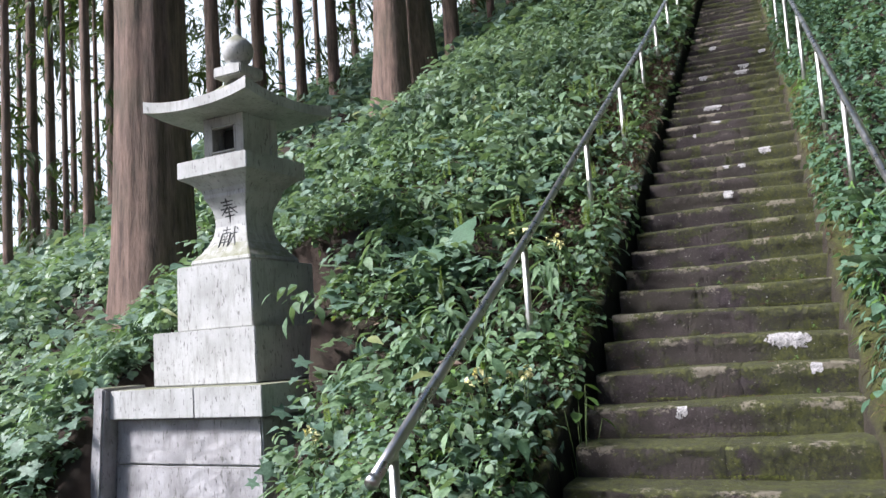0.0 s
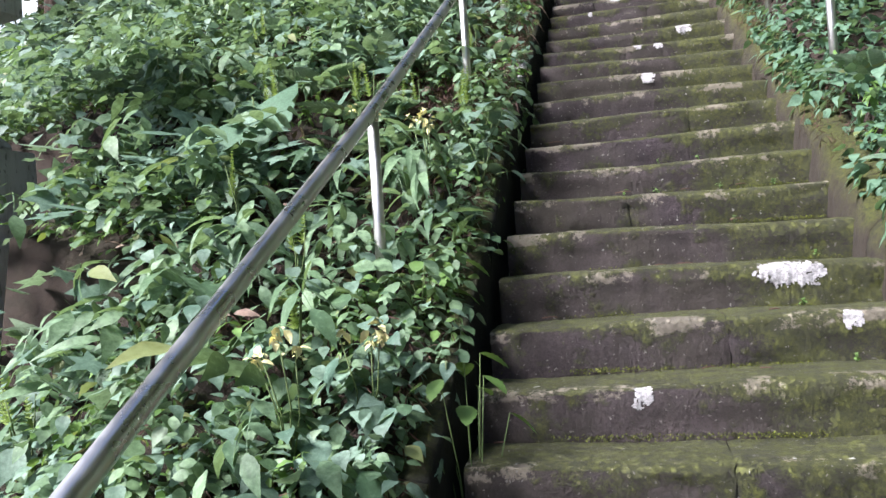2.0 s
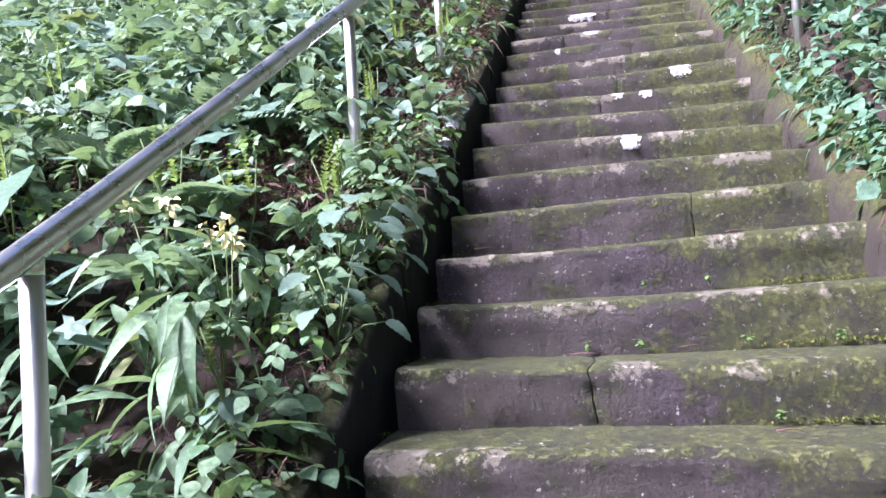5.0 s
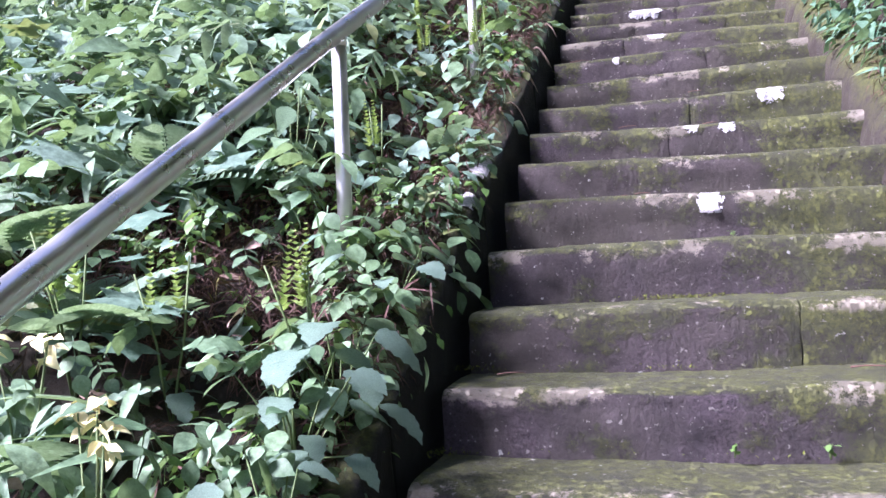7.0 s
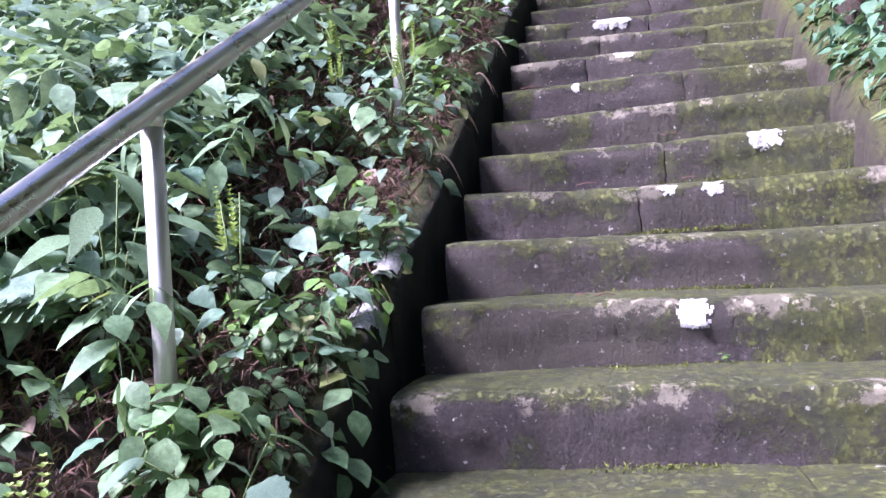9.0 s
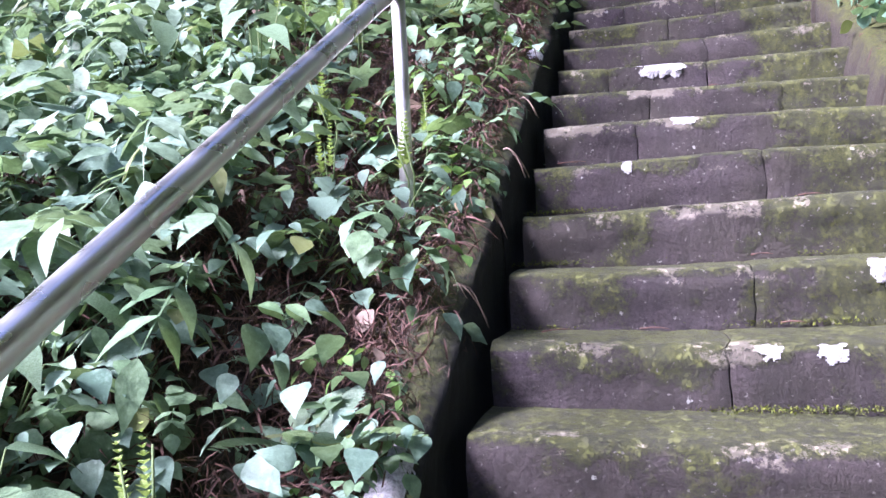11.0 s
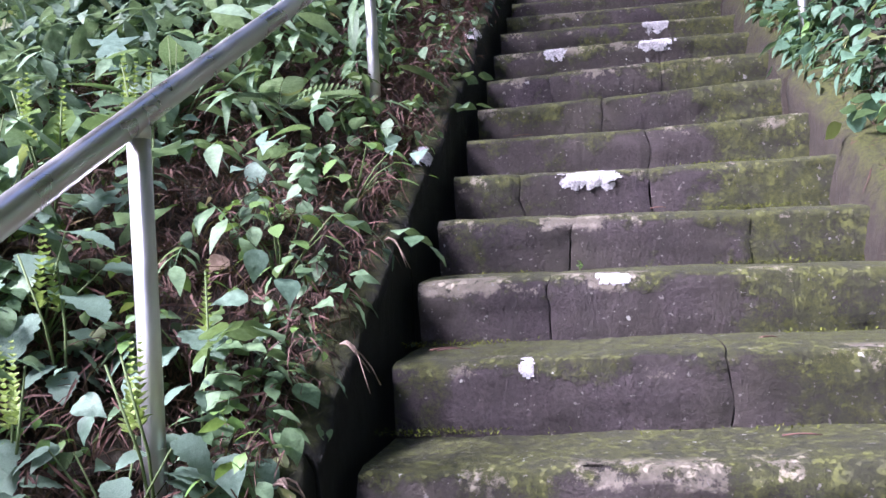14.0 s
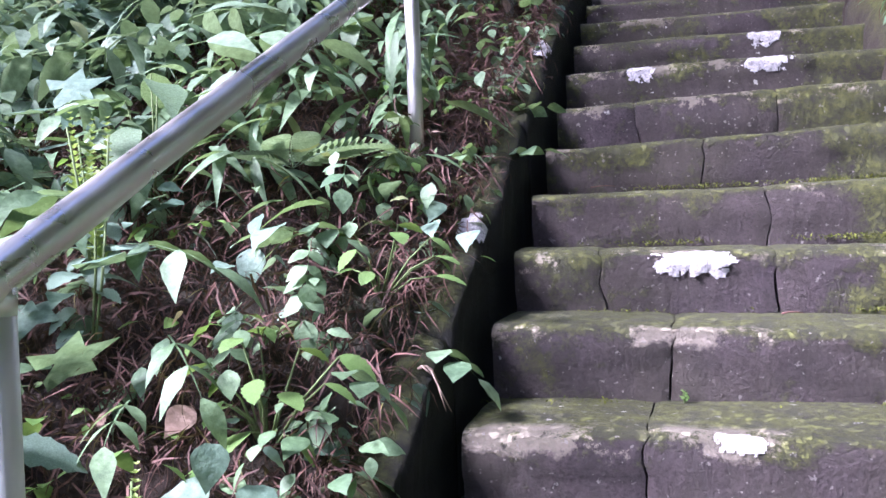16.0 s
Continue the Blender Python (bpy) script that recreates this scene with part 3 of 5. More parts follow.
def stone_lantern():
    t = thing("stone_lantern", "pale granite votive lantern with an upswept roof, engraved", "stone lantern", (-2.855, 0.032, -0.008), turn=-6)
    part("base_block", box_bm(0.725, 0.725, FLOOR_Z - 0.05, -0.685, 0.012, 0.99, 17, 0.012), ROUGH_GRANITE, t, "rough-hewn grey granite block")
    part("base_block", box_bm(0.715, 0.715, -0.680, -0.345, 0.012, 0.99, 17, 0.012), ROUGH_GRANITE, t, "rough-hewn grey granite block")
    for x0, x1 in ((-0.79, 0.168), (0.172, 0.79)):
        bm = box_bm((x1 - x0) / 2, 0.79, -0.343, -0.13, 0.006)
        bmesh.ops.translate(bm, verts=bm.verts[:], vec=((x0 + x1) / 2, 0, 0))
        part("slab", bm, GRANITE, t)
    part("lower_step", box_bm(0.515, 0.515, -0.128, 0.282, 0.008), GRANITE, t)
    part("upper_step", box_bm(0.385, 0.385, 0.284, 0.788, 0.008, 0.985), GRANITE, t)
    neck = [(0.295, 0.79), (0.305, 0.815), (0.295, 0.84), (0.245, 0.895), (0.205, 0.955), (0.175, 1.03), (0.162, 1.10), (0.162, 1.17), (0.175, 1.24), (0.200, 1.30), (0.222, 1.335), (0.222, 1.365)]
    part("shaft", square_rings(neck, 0.03), GRANITE, t)
    part("platform", square_rings([(0.222, 1.367), (0.235, 1.40), (0.29, 1.455), (0.36, 1.495), (0.362, 1.50), (0.362, 1.628)], 0.02), GRANITE, t)
    fire_box(t)
    # solid block, its black colour stands for the shade inside the box
    bm = box_bm(0.10, 0.10, 1.66, 1.9, 0.01)
    part("shade_block", bm, DARK, t, "near-black block standing for the shade inside the fire box")
    part("roof", roof_bm(), GRANITE, t, "upswept granite roof stained with lichen")
    part("roof_block", box_bm(0.145, 0.145, 2.335, 2.425, 0.01), GRANITE, t)
    bm = bmesh.new()
    prof = [(0.0, 2.42), (0.085, 2.425), (0.095, 2.445), (0.075, 2.465), (0.10, 2.485), (0.125, 2.53), (0.132, 2.58), (0.12, 2.63), (0.085, 2.67), (0.045, 2.695), (0.03, 2.72), (0.034, 2.74), (0.02, 2.775), (0.0, 2.82)]
    vs = [bm.verts.new((r, 0, z)) for r, z in prof]
    es = [bm.edges.new((a, b)) for a, b in zip(vs, vs[1:])]
    bmesh.ops.spin(bm, geom=vs + es, cent=(0, 0, 0), axis=(0, 0, 1), angle=2 * math.pi, steps=24)
    bmesh.ops.remove_doubles(bm, verts=bm.verts[:], dist=1e-4)
    part("finial", bm, GRANITE, t, "onion-shaped granite finial", smooth=True)
    # the two engraved characters on the shaft
    zs = [z for _, z in neck]
    hs = [h for h, _ in neck]

    def face_y(z):
        return -float(np.interp(z, zs, hs))

    bm = bmesh.new()
    w = 0.011
    cz, s = 1.225, 0.085
    for a, b in (((-.7, .75), (.7, .8)), ((-.55, .45), (.55, .5)), ((-.95, .12), (.95, .2)), ((0, 1.05), (-.1, .3)), ((-.1, .3), (-.9, -.4)), ((.15, .3), (.95, -.35)),
                 ((-.45, -.2), (.45, -.15)), ((-.55, -.55), (.55, -.5)), ((0, .1), (0, -1.1))):
        stroke(bm, (a[0] * s, cz + a[1] * s), (b[0] * s, cz + b[1] * s), w, face_y)
    cz = 1.005
    for a, b in (((-.8, .75), (.05, .8)), ((-.4, 1.05), (-.4, .45)), ((-.9, .42), (-.95, -.9)), ((-.9, .42), (.1, .48)), ((.1, .48), (.08, -.85)), ((-.65, .2), (-.5, .0)), ((-.2, .25), (-.35, .0)),
                 ((-.7, -.15), (-.1, -.12)), ((-.75, -.42), (-.05, -.4)), ((-.4, -.1), (-.4, -.85)), ((.2, .35), (1.0, .42)), ((.6, 1.0), (.55, .1)), ((.55, .2), (.15, -.9)), ((.6, .2), (1.05, -.85)), ((.85, .9), (1.0, .7))):
        stroke(bm, (a[0] * s, cz + a[1] * s), (b[0] * s, cz + b[1] * s), w * 0.85, face_y)
    part("inscription", bm, INK, t, "two engraved black characters")
    return t


def fire_box(t):
    """A square box: corner posts, sills, lintels and side panels, and a raised frame round the window."""
    h, z0, z1 = 0.208, 1.63, 1.985

    def piece(name, *dims):
        bm = bmesh.new()
        post_box(bm, *dims)
        bmesh.ops.bevel(bm, geom=bm.edges[:], offset=0.003, segments=1, affect="EDGES")
        part(name, bm, GRANITE, t)

    for sx in (-1, 1):
        for sy in (-1, 1):
            piece("corner_post", sx * (h - 0.04), sy * (h - 0.04), 0.04, 0.04, z0, z1)
    for sy in (-1, 1):
        piece("sill", 0, sy * (h - 0.043), h - 0.08, 0.037, z0, z0 + 0.06)
        piece("lintel", 0, sy * (h - 0.043), h - 0.08, 0.037, z1 - 0.075, z1)
    for sx in (-1, 1):
        piece("side_panel", sx * (h - 0.047), 0, 0.035, h - 0.08, z0, z1)
    for zc in (z0 + 0.068, z1 - 0.083):
        piece("window_frame", 0, -h + 0.02, 0.128, 0.026, zc - 0.008, zc + 0.008)
    for sx in (-1, 1):
        piece("window_frame", sx * 0.12, -h + 0.02, 0.008, 0.026, z0 + 0.076, z1 - 0.091)


def post_box(bm, x, y, hx, hy, z0, z1):
    vs = [bm.verts.new((x + sx * hx, y + sy * hy, z)) for z in (z0, z1) for sx, sy in ((-1, -1), (1, -1), (1, 1), (-1, 1))]
    for f in ((3, 2, 1, 0), (4, 5, 6, 7), (0, 1, 5, 4), (1, 2, 6, 5), (2, 3, 7, 6), (3, 0, 4, 7)):
        bm.faces.new([vs[q] for q in f])


def roof_bm():
    """Hipped roof: concave slopes, eaves that lift and thicken towards the corners."""
    bm = bmesh.new()
    n = 12
    H = 0.515

    def top(u, v):
        r = max(abs(u), abs(v))
        c = min(abs(u), abs(v))
        z = 2.38 - 0.31 * (1 - (1 - r) ** 2.0)
        return z + 0.060 * (r ** 2) * (c ** 2.5) + 0.02 * (1 - c) * r * (1 - r)

    def under(u, v):
        r = max(abs(u), abs(v))
        c = min(abs(u), abs(v))
        return 1.987 + 0.004 * r + 0.050 * (r ** 3) * (c ** 2.5)

    g = {}
    for s, fn in ((1, top), (0, under)):
        for a in range(n + 1):
            for b in range(n + 1):
                u, v = a / n * 2 - 1, b / n * 2 - 1
                flare = 1 + 0.035 * (abs(u) * abs(v)) ** 2
                g[s, a, b] = bm.verts.new((u * H * flare, v * H * flare, fn(u, v)))
    for a in range(n):
        for b in range(n):
            bm.faces.new((g[1, a, b], g[1, a + 1, b], g[1, a + 1, b + 1], g[1, a, b + 1]))
            bm.faces.new((g[0, a, b + 1], g[0, a + 1, b + 1], g[0, a + 1, b], g[0, a, b]))
    for a in range(n):
        bm.faces.new((g[0, a, 0], g[0, a + 1, 0], g[1, a + 1, 0], g[1, a, 0]))
        bm.faces.new((g[1, a, n], g[1, a + 1, n], g[0, a + 1, n], g[0, a, n]))
        bm.faces.new((g[1, 0, a], g[1, 0, a + 1], g[0, 0, a + 1], g[0, 0, a]))
        bm.faces.new((g[0, n, a], g[0, n, a + 1], g[1, n, a + 1], g[1, n, a]))
    return bm


stone_lantern()
# leaning stone that shores the plinth
lean = tagged(new("edge_stone", None), "weathered upright granite kerb stone leaning on the lantern base", "stone")
lean.matrix_world = pose(-3.74, -0.52, FLOOR_Z, 0, 4, -6)
part("body", box_bm(0.06, 0.22, -0.1, 1.33, 0.015, 0.97, 4, 0.01), ROUGH_GRANITE, lean)


# ---------------------------------------------------------------- trees
def cedar(x, y, r, height, lean_x=0.0, flare=0.35, label="", dense=False, crown=True, seed=0):
    z = float(ground_z(x, y)) - 0.3
    t = thing("cedar_tree", label or "tall straight cedar with fibrous reddish-brown bark", "tree", (x, y, z), "cedars of the wood")
    rr = random.Random(seed)
    rings, sides = 26, 72 if r > 0.3 else 14
    verts, faces = [], []
    for i in range(rings + 1):
        u = (i / rings) ** 1.6
        h = u * height
        rad = r * (1 - 0.62 * u) + r * flare * math.exp(-h / (2.2 * r + 0.2))
        for k in range(sides):
            a = 2 * math.pi * k / sides
            w = 1 + 0.07 * noise.noise(Vector((math.cos(a) * 2.2, math.sin(a) * 2.2, seed + h * 0.12))) + 0.03 * noise.noise(Vector((math.cos(a) * 7, math.sin(a) * 7, h * 0.4 + seed)))
            w += 0.030 * noise.noise(Vector((math.cos(a) * 16, math.sin(a) * 16, h * 0.25 + seed))) if sides > 20 else 0
            w += 0.12 * math.exp(-h / 0.7) * math.sin(a * 5 + seed)
            verts.append((math.cos(a) * rad * w + lean_x * h, math.sin(a) * rad * w, h))
    for i in range(rings):
        for k in range(sides):
            k2 = (k + 1) % sides
            faces.append((i * sides + k, i * sides + k2, (i + 1) * sides + k2, (i + 1) * sides + k))
    mesh_ob("trunk", verts, faces, BARK, t, smooth=True)
    if crown:
        n = 240 if dense else 45 if height < 19 else 70
        P, D, S = [], [], []
        for q in range(n):
            h = height * ((0.14 if dense else 0.42) + (0.86 if dense else 0.58) * rr.random() ** 0.8)
            reach = (1 - h / height) * 2.6 + 0.5
            a = rr.random() * 6.283
            d = reach * math.sqrt(rr.random())
            P.append((math.cos(a) * d + lean_x * h, math.sin(a) * d, h - d * 0.35))
            D.append((a, -0.3 + rr.uniform(-0.4, 0.4), rr.uniform(-1, 1)))
            S.append(rr.uniform(0.5, 1.0) * (2.6 if dense else 1.5))
        v, f = scatter_arrays(SPRAY, np.array(P), euler_mats(np.array(D)), np.array(S))
        ob = big_mesh("crown", v, f, NEEDLE)
        ob.parent = t
    return t


# ---------------------------------------------------------------- leaves
def leaf_shape(widths, fold=0.18, droop=0.25, wavy=0.0):
    """A blade of unit length along +y: midrib and two margins."""
    n = len(widths)
    verts, faces = [], []
    for i, w in enumerate(widths):
        s = i / (n - 1)
        z = -droop * s * s
        verts += [(-w, s, z + fold * w + wavy * math.sin(i * 2.4)), (0, s, z), (w, s, z + fold * w - wavy * math.sin(i * 2.9))]
    for i in range(n - 1):
        a = i * 3
        faces += [(a, a + 1, a + 4, a + 3), (a + 1, a + 2, a + 5, a + 4)]
    return np.array(verts, float), np.array(faces)


def lobed_shape(lobes=5, depth=0.45, droop=0.3):
    """A palmate blade: quads from the stalk out to each pointed lobe."""
    verts, faces = [(0, 0, 0)], []
    span = math.radians(290)
    pts = []
    for i in range(lobes * 2 + 1):
        a = -span / 2 + span * i / (lobes * 2) + math.pi / 2
        mid = 1 - abs(i - lobes) / (lobes * 1.9)
        r = (1.0 if i % 2 else 1 - depth) * (0.5 + 0.5 * mid)
        pts.append((math.cos(a) * r * 0.6, 0.25 + math.sin(a) * r * 0.62, -droop * r * r * 0.4 + (0.05 if i % 2 else -0.03)))
    verts = [(0, 0.22, 0)] + pts
    for i in range(0, len(pts) - 2, 2):
        faces.append((0, i + 1, i + 2, i + 3))
    return np.array(verts, float), np.array(faces)


def compound(items):
    V, F, o = [], [], 0
    for (v, f), m in items:
        m = np.array(m)
        V.append(v @ m[:3, :3].T + m[:3, 3])
        F.append(f + o)
        o += len(v)
    return np.concatenate(V), np.concatenate(F)


def fern_shape(pairs=13):
    blade = leaf_shape([0.0, 0.14, 0.16, 0.1, 0.0], 0.1, 0.1)
    items = [(leaf_shape([0.008, 0.008, 0.004, 0.0], 0.0, 0.45), Matrix.Identity(4))]
    for i in range(pairs):
        s = 0.12 + 0.86 * i / pairs
        ln = 0.33 * math.sin(math.pi * (0.12 + 0.86 * s)) + 0.03
        for sg in (-1, 1):
            items.append((blade, Matrix.Translation((0, s, -0.45 * s * s)) @ pose(0, 0, 0, -8, sg * 12, -sg * 68) @ Matrix.Scale(ln, 4)))
    return compound(items)


def spray_shape():
    blade = leaf_shape([0.0, 0.10, 0.07, 0.0], 0.2, 0.5)
    r = random.Random(3)
    items = []
    for i in range(9):
        items.append((blade, Matrix.Translation((r.uniform(-.3, .3), i * 0.09, r.uniform(-.1, .1))) @ pose(0, 0, 0, r.uniform(-30, 10), r.uniform(-30, 30), r.uniform(-65, 65)) @ Matrix.Scale(r.uniform(.4, .7), 4)))
    return compound(items)


def spike_shape():
    bud = leaf_shape([0.0, 0.3, 0.3, 0.0], 0.4, 0.0)
    r = random.Random(9)
    items = []
    for i in range(13):
        s = 0.15 + 0.85 * i / 13
        for k in range(4):
            items.append((bud, Matrix.Translation((0, 0, s)) @ pose(0, 0, 0, 30 + r.uniform(-10, 20), 0, k * 90 + i * 37) @ Matrix.Scale(0.125 * (1.25 - s), 4)))
    return compound(items)


def sprig_shape(blade, pairs, angle, lean_in):
    """A leafy shoot: opposite pairs of blades along a bowed stem and one at its tip."""
    r = random.Random(pairs)
    items = [(leaf_shape([0.012, 0.010, 0.006, 0.0], 0.0, 0.3), Matrix.Identity(4))]
    for i in range(pairs):
        s = 0.18 + 0.72 * i / pairs
        for sg in (-1, 1):
            items.append((blade, Matrix.Translation((0, s, -0.3 * s * s)) @ pose(0, 0, 0, lean_in + r.uniform(-14, 14), sg * r.uniform(0, 22), -sg * (angle + r.uniform(-12, 12))) @ Matrix.Scale(0.52 * (1.05 - 0.35 * s) * r.uniform(0.85, 1.15), 4)))
    items.append((blade, Matrix.Translation((0, 0.9, -0.25)) @ pose(0, 0, 0, -25, 0, r.uniform(-15, 15)) @ Matrix.Scale(0.5, 4)))
    return compound(items)


OVATE = leaf_shape([0.02, 0.19, 0.30, 0.34, 0.31, 0.225, 0.11, 0.0], 0.12, 0.32, 0.020)
SERRATE = leaf_shape([0.02, 0.17, 0.25, 0.27, 0.345, 0.31, 0.35, 0.28, 0.29, 0.20, 0.19, 0.09, 0.0], 0.10, 0.28, 0.010)
HEART = leaf_shape([0.15, 0.34, 0.40, 0.375, 0.31, 0.20, 0.10, 0.0], 0.14, 0.36, 0.022)
LOW = leaf_shape([0.10, 0.38, 0.30, 0.0], 0.12, 0.32)
NOTCHED = leaf_shape([0.19, 0.33, 0.35, 0.42, 0.37, 0.41, 0.32, 0.33, 0.22, 0.22, 0.10, 0.0], 0.12, 0.32, 0.012)
LANCE = leaf_shape([0.02, 0.085, 0.10, 0.075, 0.035, 0.0], 0.3, 0.45)
OBLONG = leaf_shape([0.03, 0.17, 0.225, 0.18, 0.09, 0.0], 0.12, 0.40, 0.012)
SMALL = leaf_shape([0.02, 0.32, 0.24, 0.0], 0.15, 0.25)
LOBED = lobed_shape()
FERN = fern_shape()
SPRAY = spray_shape()
SPIKE = spike_shape()
MID = leaf_shape([0.05, 0.30, 0.385, 0.34, 0.19, 0.0], 0.07, 0.26, 0.020)
SPRIG = sprig_shape(MID, 2, 58, -12)
LONG_SPRIG = sprig_shape(OBLONG, 2, 62, -22)
TRIPLE = sprig_shape(SMALL, 1, 75, -10)
def thin_spray_shape():
    blade = leaf_shape([0.020, 0.032, 0.026, 0.0], 0.6, 0.75)
    r = random.Random(8)
    items = []
    for i in range(5):
        items.append((blade, Matrix.Translation((r.uniform(-.25, .25), i * 0.12, r.uniform(-.08, .12))) @ pose(0, 0, 0, r.uniform(-35, 15), r.uniform(-40, 40), r.uniform(-150, 150)) @ Matrix.Scale(r.uniform(.28, .70), 4)))
    return compound(items)


STRAW = thin_spray_shape()
TWIG = leaf_shape([0.02, 0.035, 0.03, 0.0], 0.6, 0.3)


def euler_mats(e):
    """Rotation matrices from rows of (turn about z, pitch about x, roll about y) in radians."""
    z, x, y = e[:, 0], e[:, 1], e[:, 2]
    cz, sz, cx, sx, cy, sy = np.cos(z), np.sin(z), np.cos(x), np.sin(x), np.cos(y), np.sin(y)
    one, nil = np.ones_like(z), np.zeros_like(z)
    Rz = np.stack([np.stack([cz, -sz, nil], -1), np.stack([sz, cz, nil], -1), np.stack([nil, nil, one], -1)], 1)
    Rx = np.stack([np.stack([one, nil, nil], -1), np.stack([nil, cx, -sx], -1), np.stack([nil, sx, cx], -1)], 1)
    Ry = np.stack([np.stack([cy, nil, sy], -1), np.stack([nil, one, nil], -1), np.stack([-sy, nil, cy], -1)], 1)
    return Rz @ Rx @ Ry


def scatter_arrays(shape, P, R, S):
    v, f = shape
    V = np.einsum("nij,kj->nki", R, v) * S[:, None, None] + P[:, None, :]
    F = f[None] + (np.arange(len(P)) * len(v))[:, None, None]
    return V.reshape(-1, 3), F.reshape(-1, f.shape[1])


def big_mesh(name, V, F, mat):
    me = bpy.data.meshes.new(name)
    me.vertices.add(len(V))
    me.vertices.foreach_set("co", V.astype(np.float32).ravel())
    k = F.shape[1]
    me.loops.add(F.size)
    me.loops.foreach_set("vertex_index", F.astype(np.int32).ravel())
    me.polygons.add(len(F))
    me.polygons.foreach_set("loop_start", np.arange(0, F.size, k, dtype=np.int32))
    me.polygons.foreach_set("use_smooth", np.ones(len(F), dtype=bool))
    me.materials.append(mat)
    me.update(calc_edges=True)
    me.validate()
    return new(name, me)


def blocked(x, y):
    """True where stairs, lantern or a trunk keep plants away."""
    on_stairs = (x > -0.07) & (x < right_edge(y) + 0.12)
    lx, ly = x + 2.868, y - 0.028
    lantern = (np.abs(lx) < 0.82) & (np.abs(ly) < 0.82)
    front = (x > -3.9) & (x < -2.15) & (y < -0.6)
    trunk = ((x + 5.64) ** 2 + (y - 2.09) ** 2 < 0.3)
    return on_stairs | lantern | front | trunk


def patchy(x, y, scale, seed):
    return np.sin(x * scale + seed) * np.sin(y * scale * 0.83 + seed * 1.7) + 0.5 * np.sin(x * scale * 2.3 - y * scale * 1.9 + seed * 2.1)


def undergrowth(name, label, shape, mat, n, xlim, ylim, size, height, keep, per=7, lay=0.35, spread=0.12, seed=1):
    """Plants of several leaves each, scattered over the bank; keep(x, y) gives the chance of a plant."""
    g = np.random.default_rng(seed)
    x, y = g.uniform(*xlim, n), g.uniform(*ylim, n)
    ok = ~blocked(x, y) & (g.random(n) < keep(x, y))
    x, y = x[ok], y[ok]
    m = len(x)
    far = 1 + 0.5 * sstep(7, 14, np.hypot(x, y))
    hgt = g.uniform(height[0], height[1], m)
    X, Y = np.repeat(x, per), np.repeat(y, per)
    u = g.random(m * per)
    a = g.uniform(0, 2 * np.pi, m * per)
    d = spread * np.sqrt(g.random(m * per)) * np.repeat(far, per)
    Z = np.repeat(ground_z(x, y), per) + np.repeat(hgt, per) * (0.25 + 0.75 * u)
    P = np.c_[X + np.cos(a) * d - 0.0, Y + np.sin(a) * d, Z]
    # blades point outwards and hang down the slope
    yaw = a - np.pi / 2 + g.normal(0, 0.5, m * per)
    bend = np.where(g.random(m * per) < 0.45, np.pi + g.normal(0, 0.7, m * per), yaw)
    E = np.c_[bend, -lay + g.normal(0, 0.38, m * per), g.normal(0, 0.35, m * per)]
    S = g.uniform(size[0], size[1], m * per) * np.repeat(far * g.uniform(0.75, 1.2, m), per)
    V, F = scatter_arrays(shape, P, euler_mats(E), S)
    ob = big_mesh(name, V, F, mat)
    return tagged(ob, label, "undergrowth", kind="stuff")


def lower(x, y):
    """Dense low on the bank, thinner by the curb higher up."""
    near = sstep(-1.5, -0.5, x)
    thin = near * sstep(0.9, 3.0, y) * (x < 0)
    return 1 - 0.70 * thin


undergrowth("broadleaf_undergrowth", "dense green broad-leaved weeds on the bank", SPRIG, LEAF_A, 3800, (-5.0, -0.10), (-2.6, 9), (0.08, 0.165), (0.10, 0.40),
            lambda x, y: lower(x, y) * np.clip(0.6 + 0.5 * patchy(x, y, 2.1, 0.4), 0.1, 1), 3, 0.25, 0.12, 11)
undergrowth("heart_leaf_undergrowth", "blue-green heart-shaped leaves covering the bank", HEART, LEAF_B, 5200, (-5.0, -0.10), (-2.6, 9), (0.03, 0.095), (0.08, 0.38),
            lambda x, y: lower(x, y) * np.clip(0.5 + 0.6 * patchy(x, y, 1.7, 2.4), 0.05, 1), 7, 0.25, 0.14, 12)
undergrowth("oblong_leaf_undergrowth", "drooping shoots of long pointed green leaves", LONG_SPRIG, LEAF_A, 1300, (-5, -0.25), (-2.4, 9), (0.18, 0.32), (0.2, 0.5),
            lambda x, y: np.clip(0.3 + 0.7 * patchy(x, y, 1.4, 4.4), 0.05, 1) * lower(x, y), 3, 0.15, 0.10, 21)
undergrowth("lobed_leaf_undergrowth", "lobed blue-green leaves of vines on the bank", LOBED, LEAF_B, 2400, (-6, -0.5), (-1.5, 10), (0.10, 0.20), (0.2, 0.48),
            lambda x, y: np.clip(0.5 + 0.6 * patchy(x, y, 1.2, 5.1), 0.05, 1) * sstep(-0.3, -1.3, x), 5, 0.3, 0.16, 13)
undergrowth("pale_shoot_undergrowth", "pale green drooping shoots with long pointed leaves", LONG_SPRIG, LEAF_P, 1500, (-4.5, -0.75), (1.6, 9.5), (0.20, 0.34), (0.25, 0.55),
            lambda x, y: np.clip(0.45 + 0.6 * patchy(x, y, 1.1, 7.4), 0.08, 1) * sstep(1.6, 3.2, y), 3, 0.1, 0.12, 24)
undergrowth("bamboo_grass", "narrow-leaved bamboo grass among the weeds", LANCE, LEAF_A, 1500, (-5, -0.3), (-1.5, 9), (0.12, 0.24), (0.15, 0.45),
            lambda x, y: np.clip(0.05 + 0.8 * patchy(x, y, 1.5, 8.0), 0, 1), 9, 0.25, 0.10, 14)
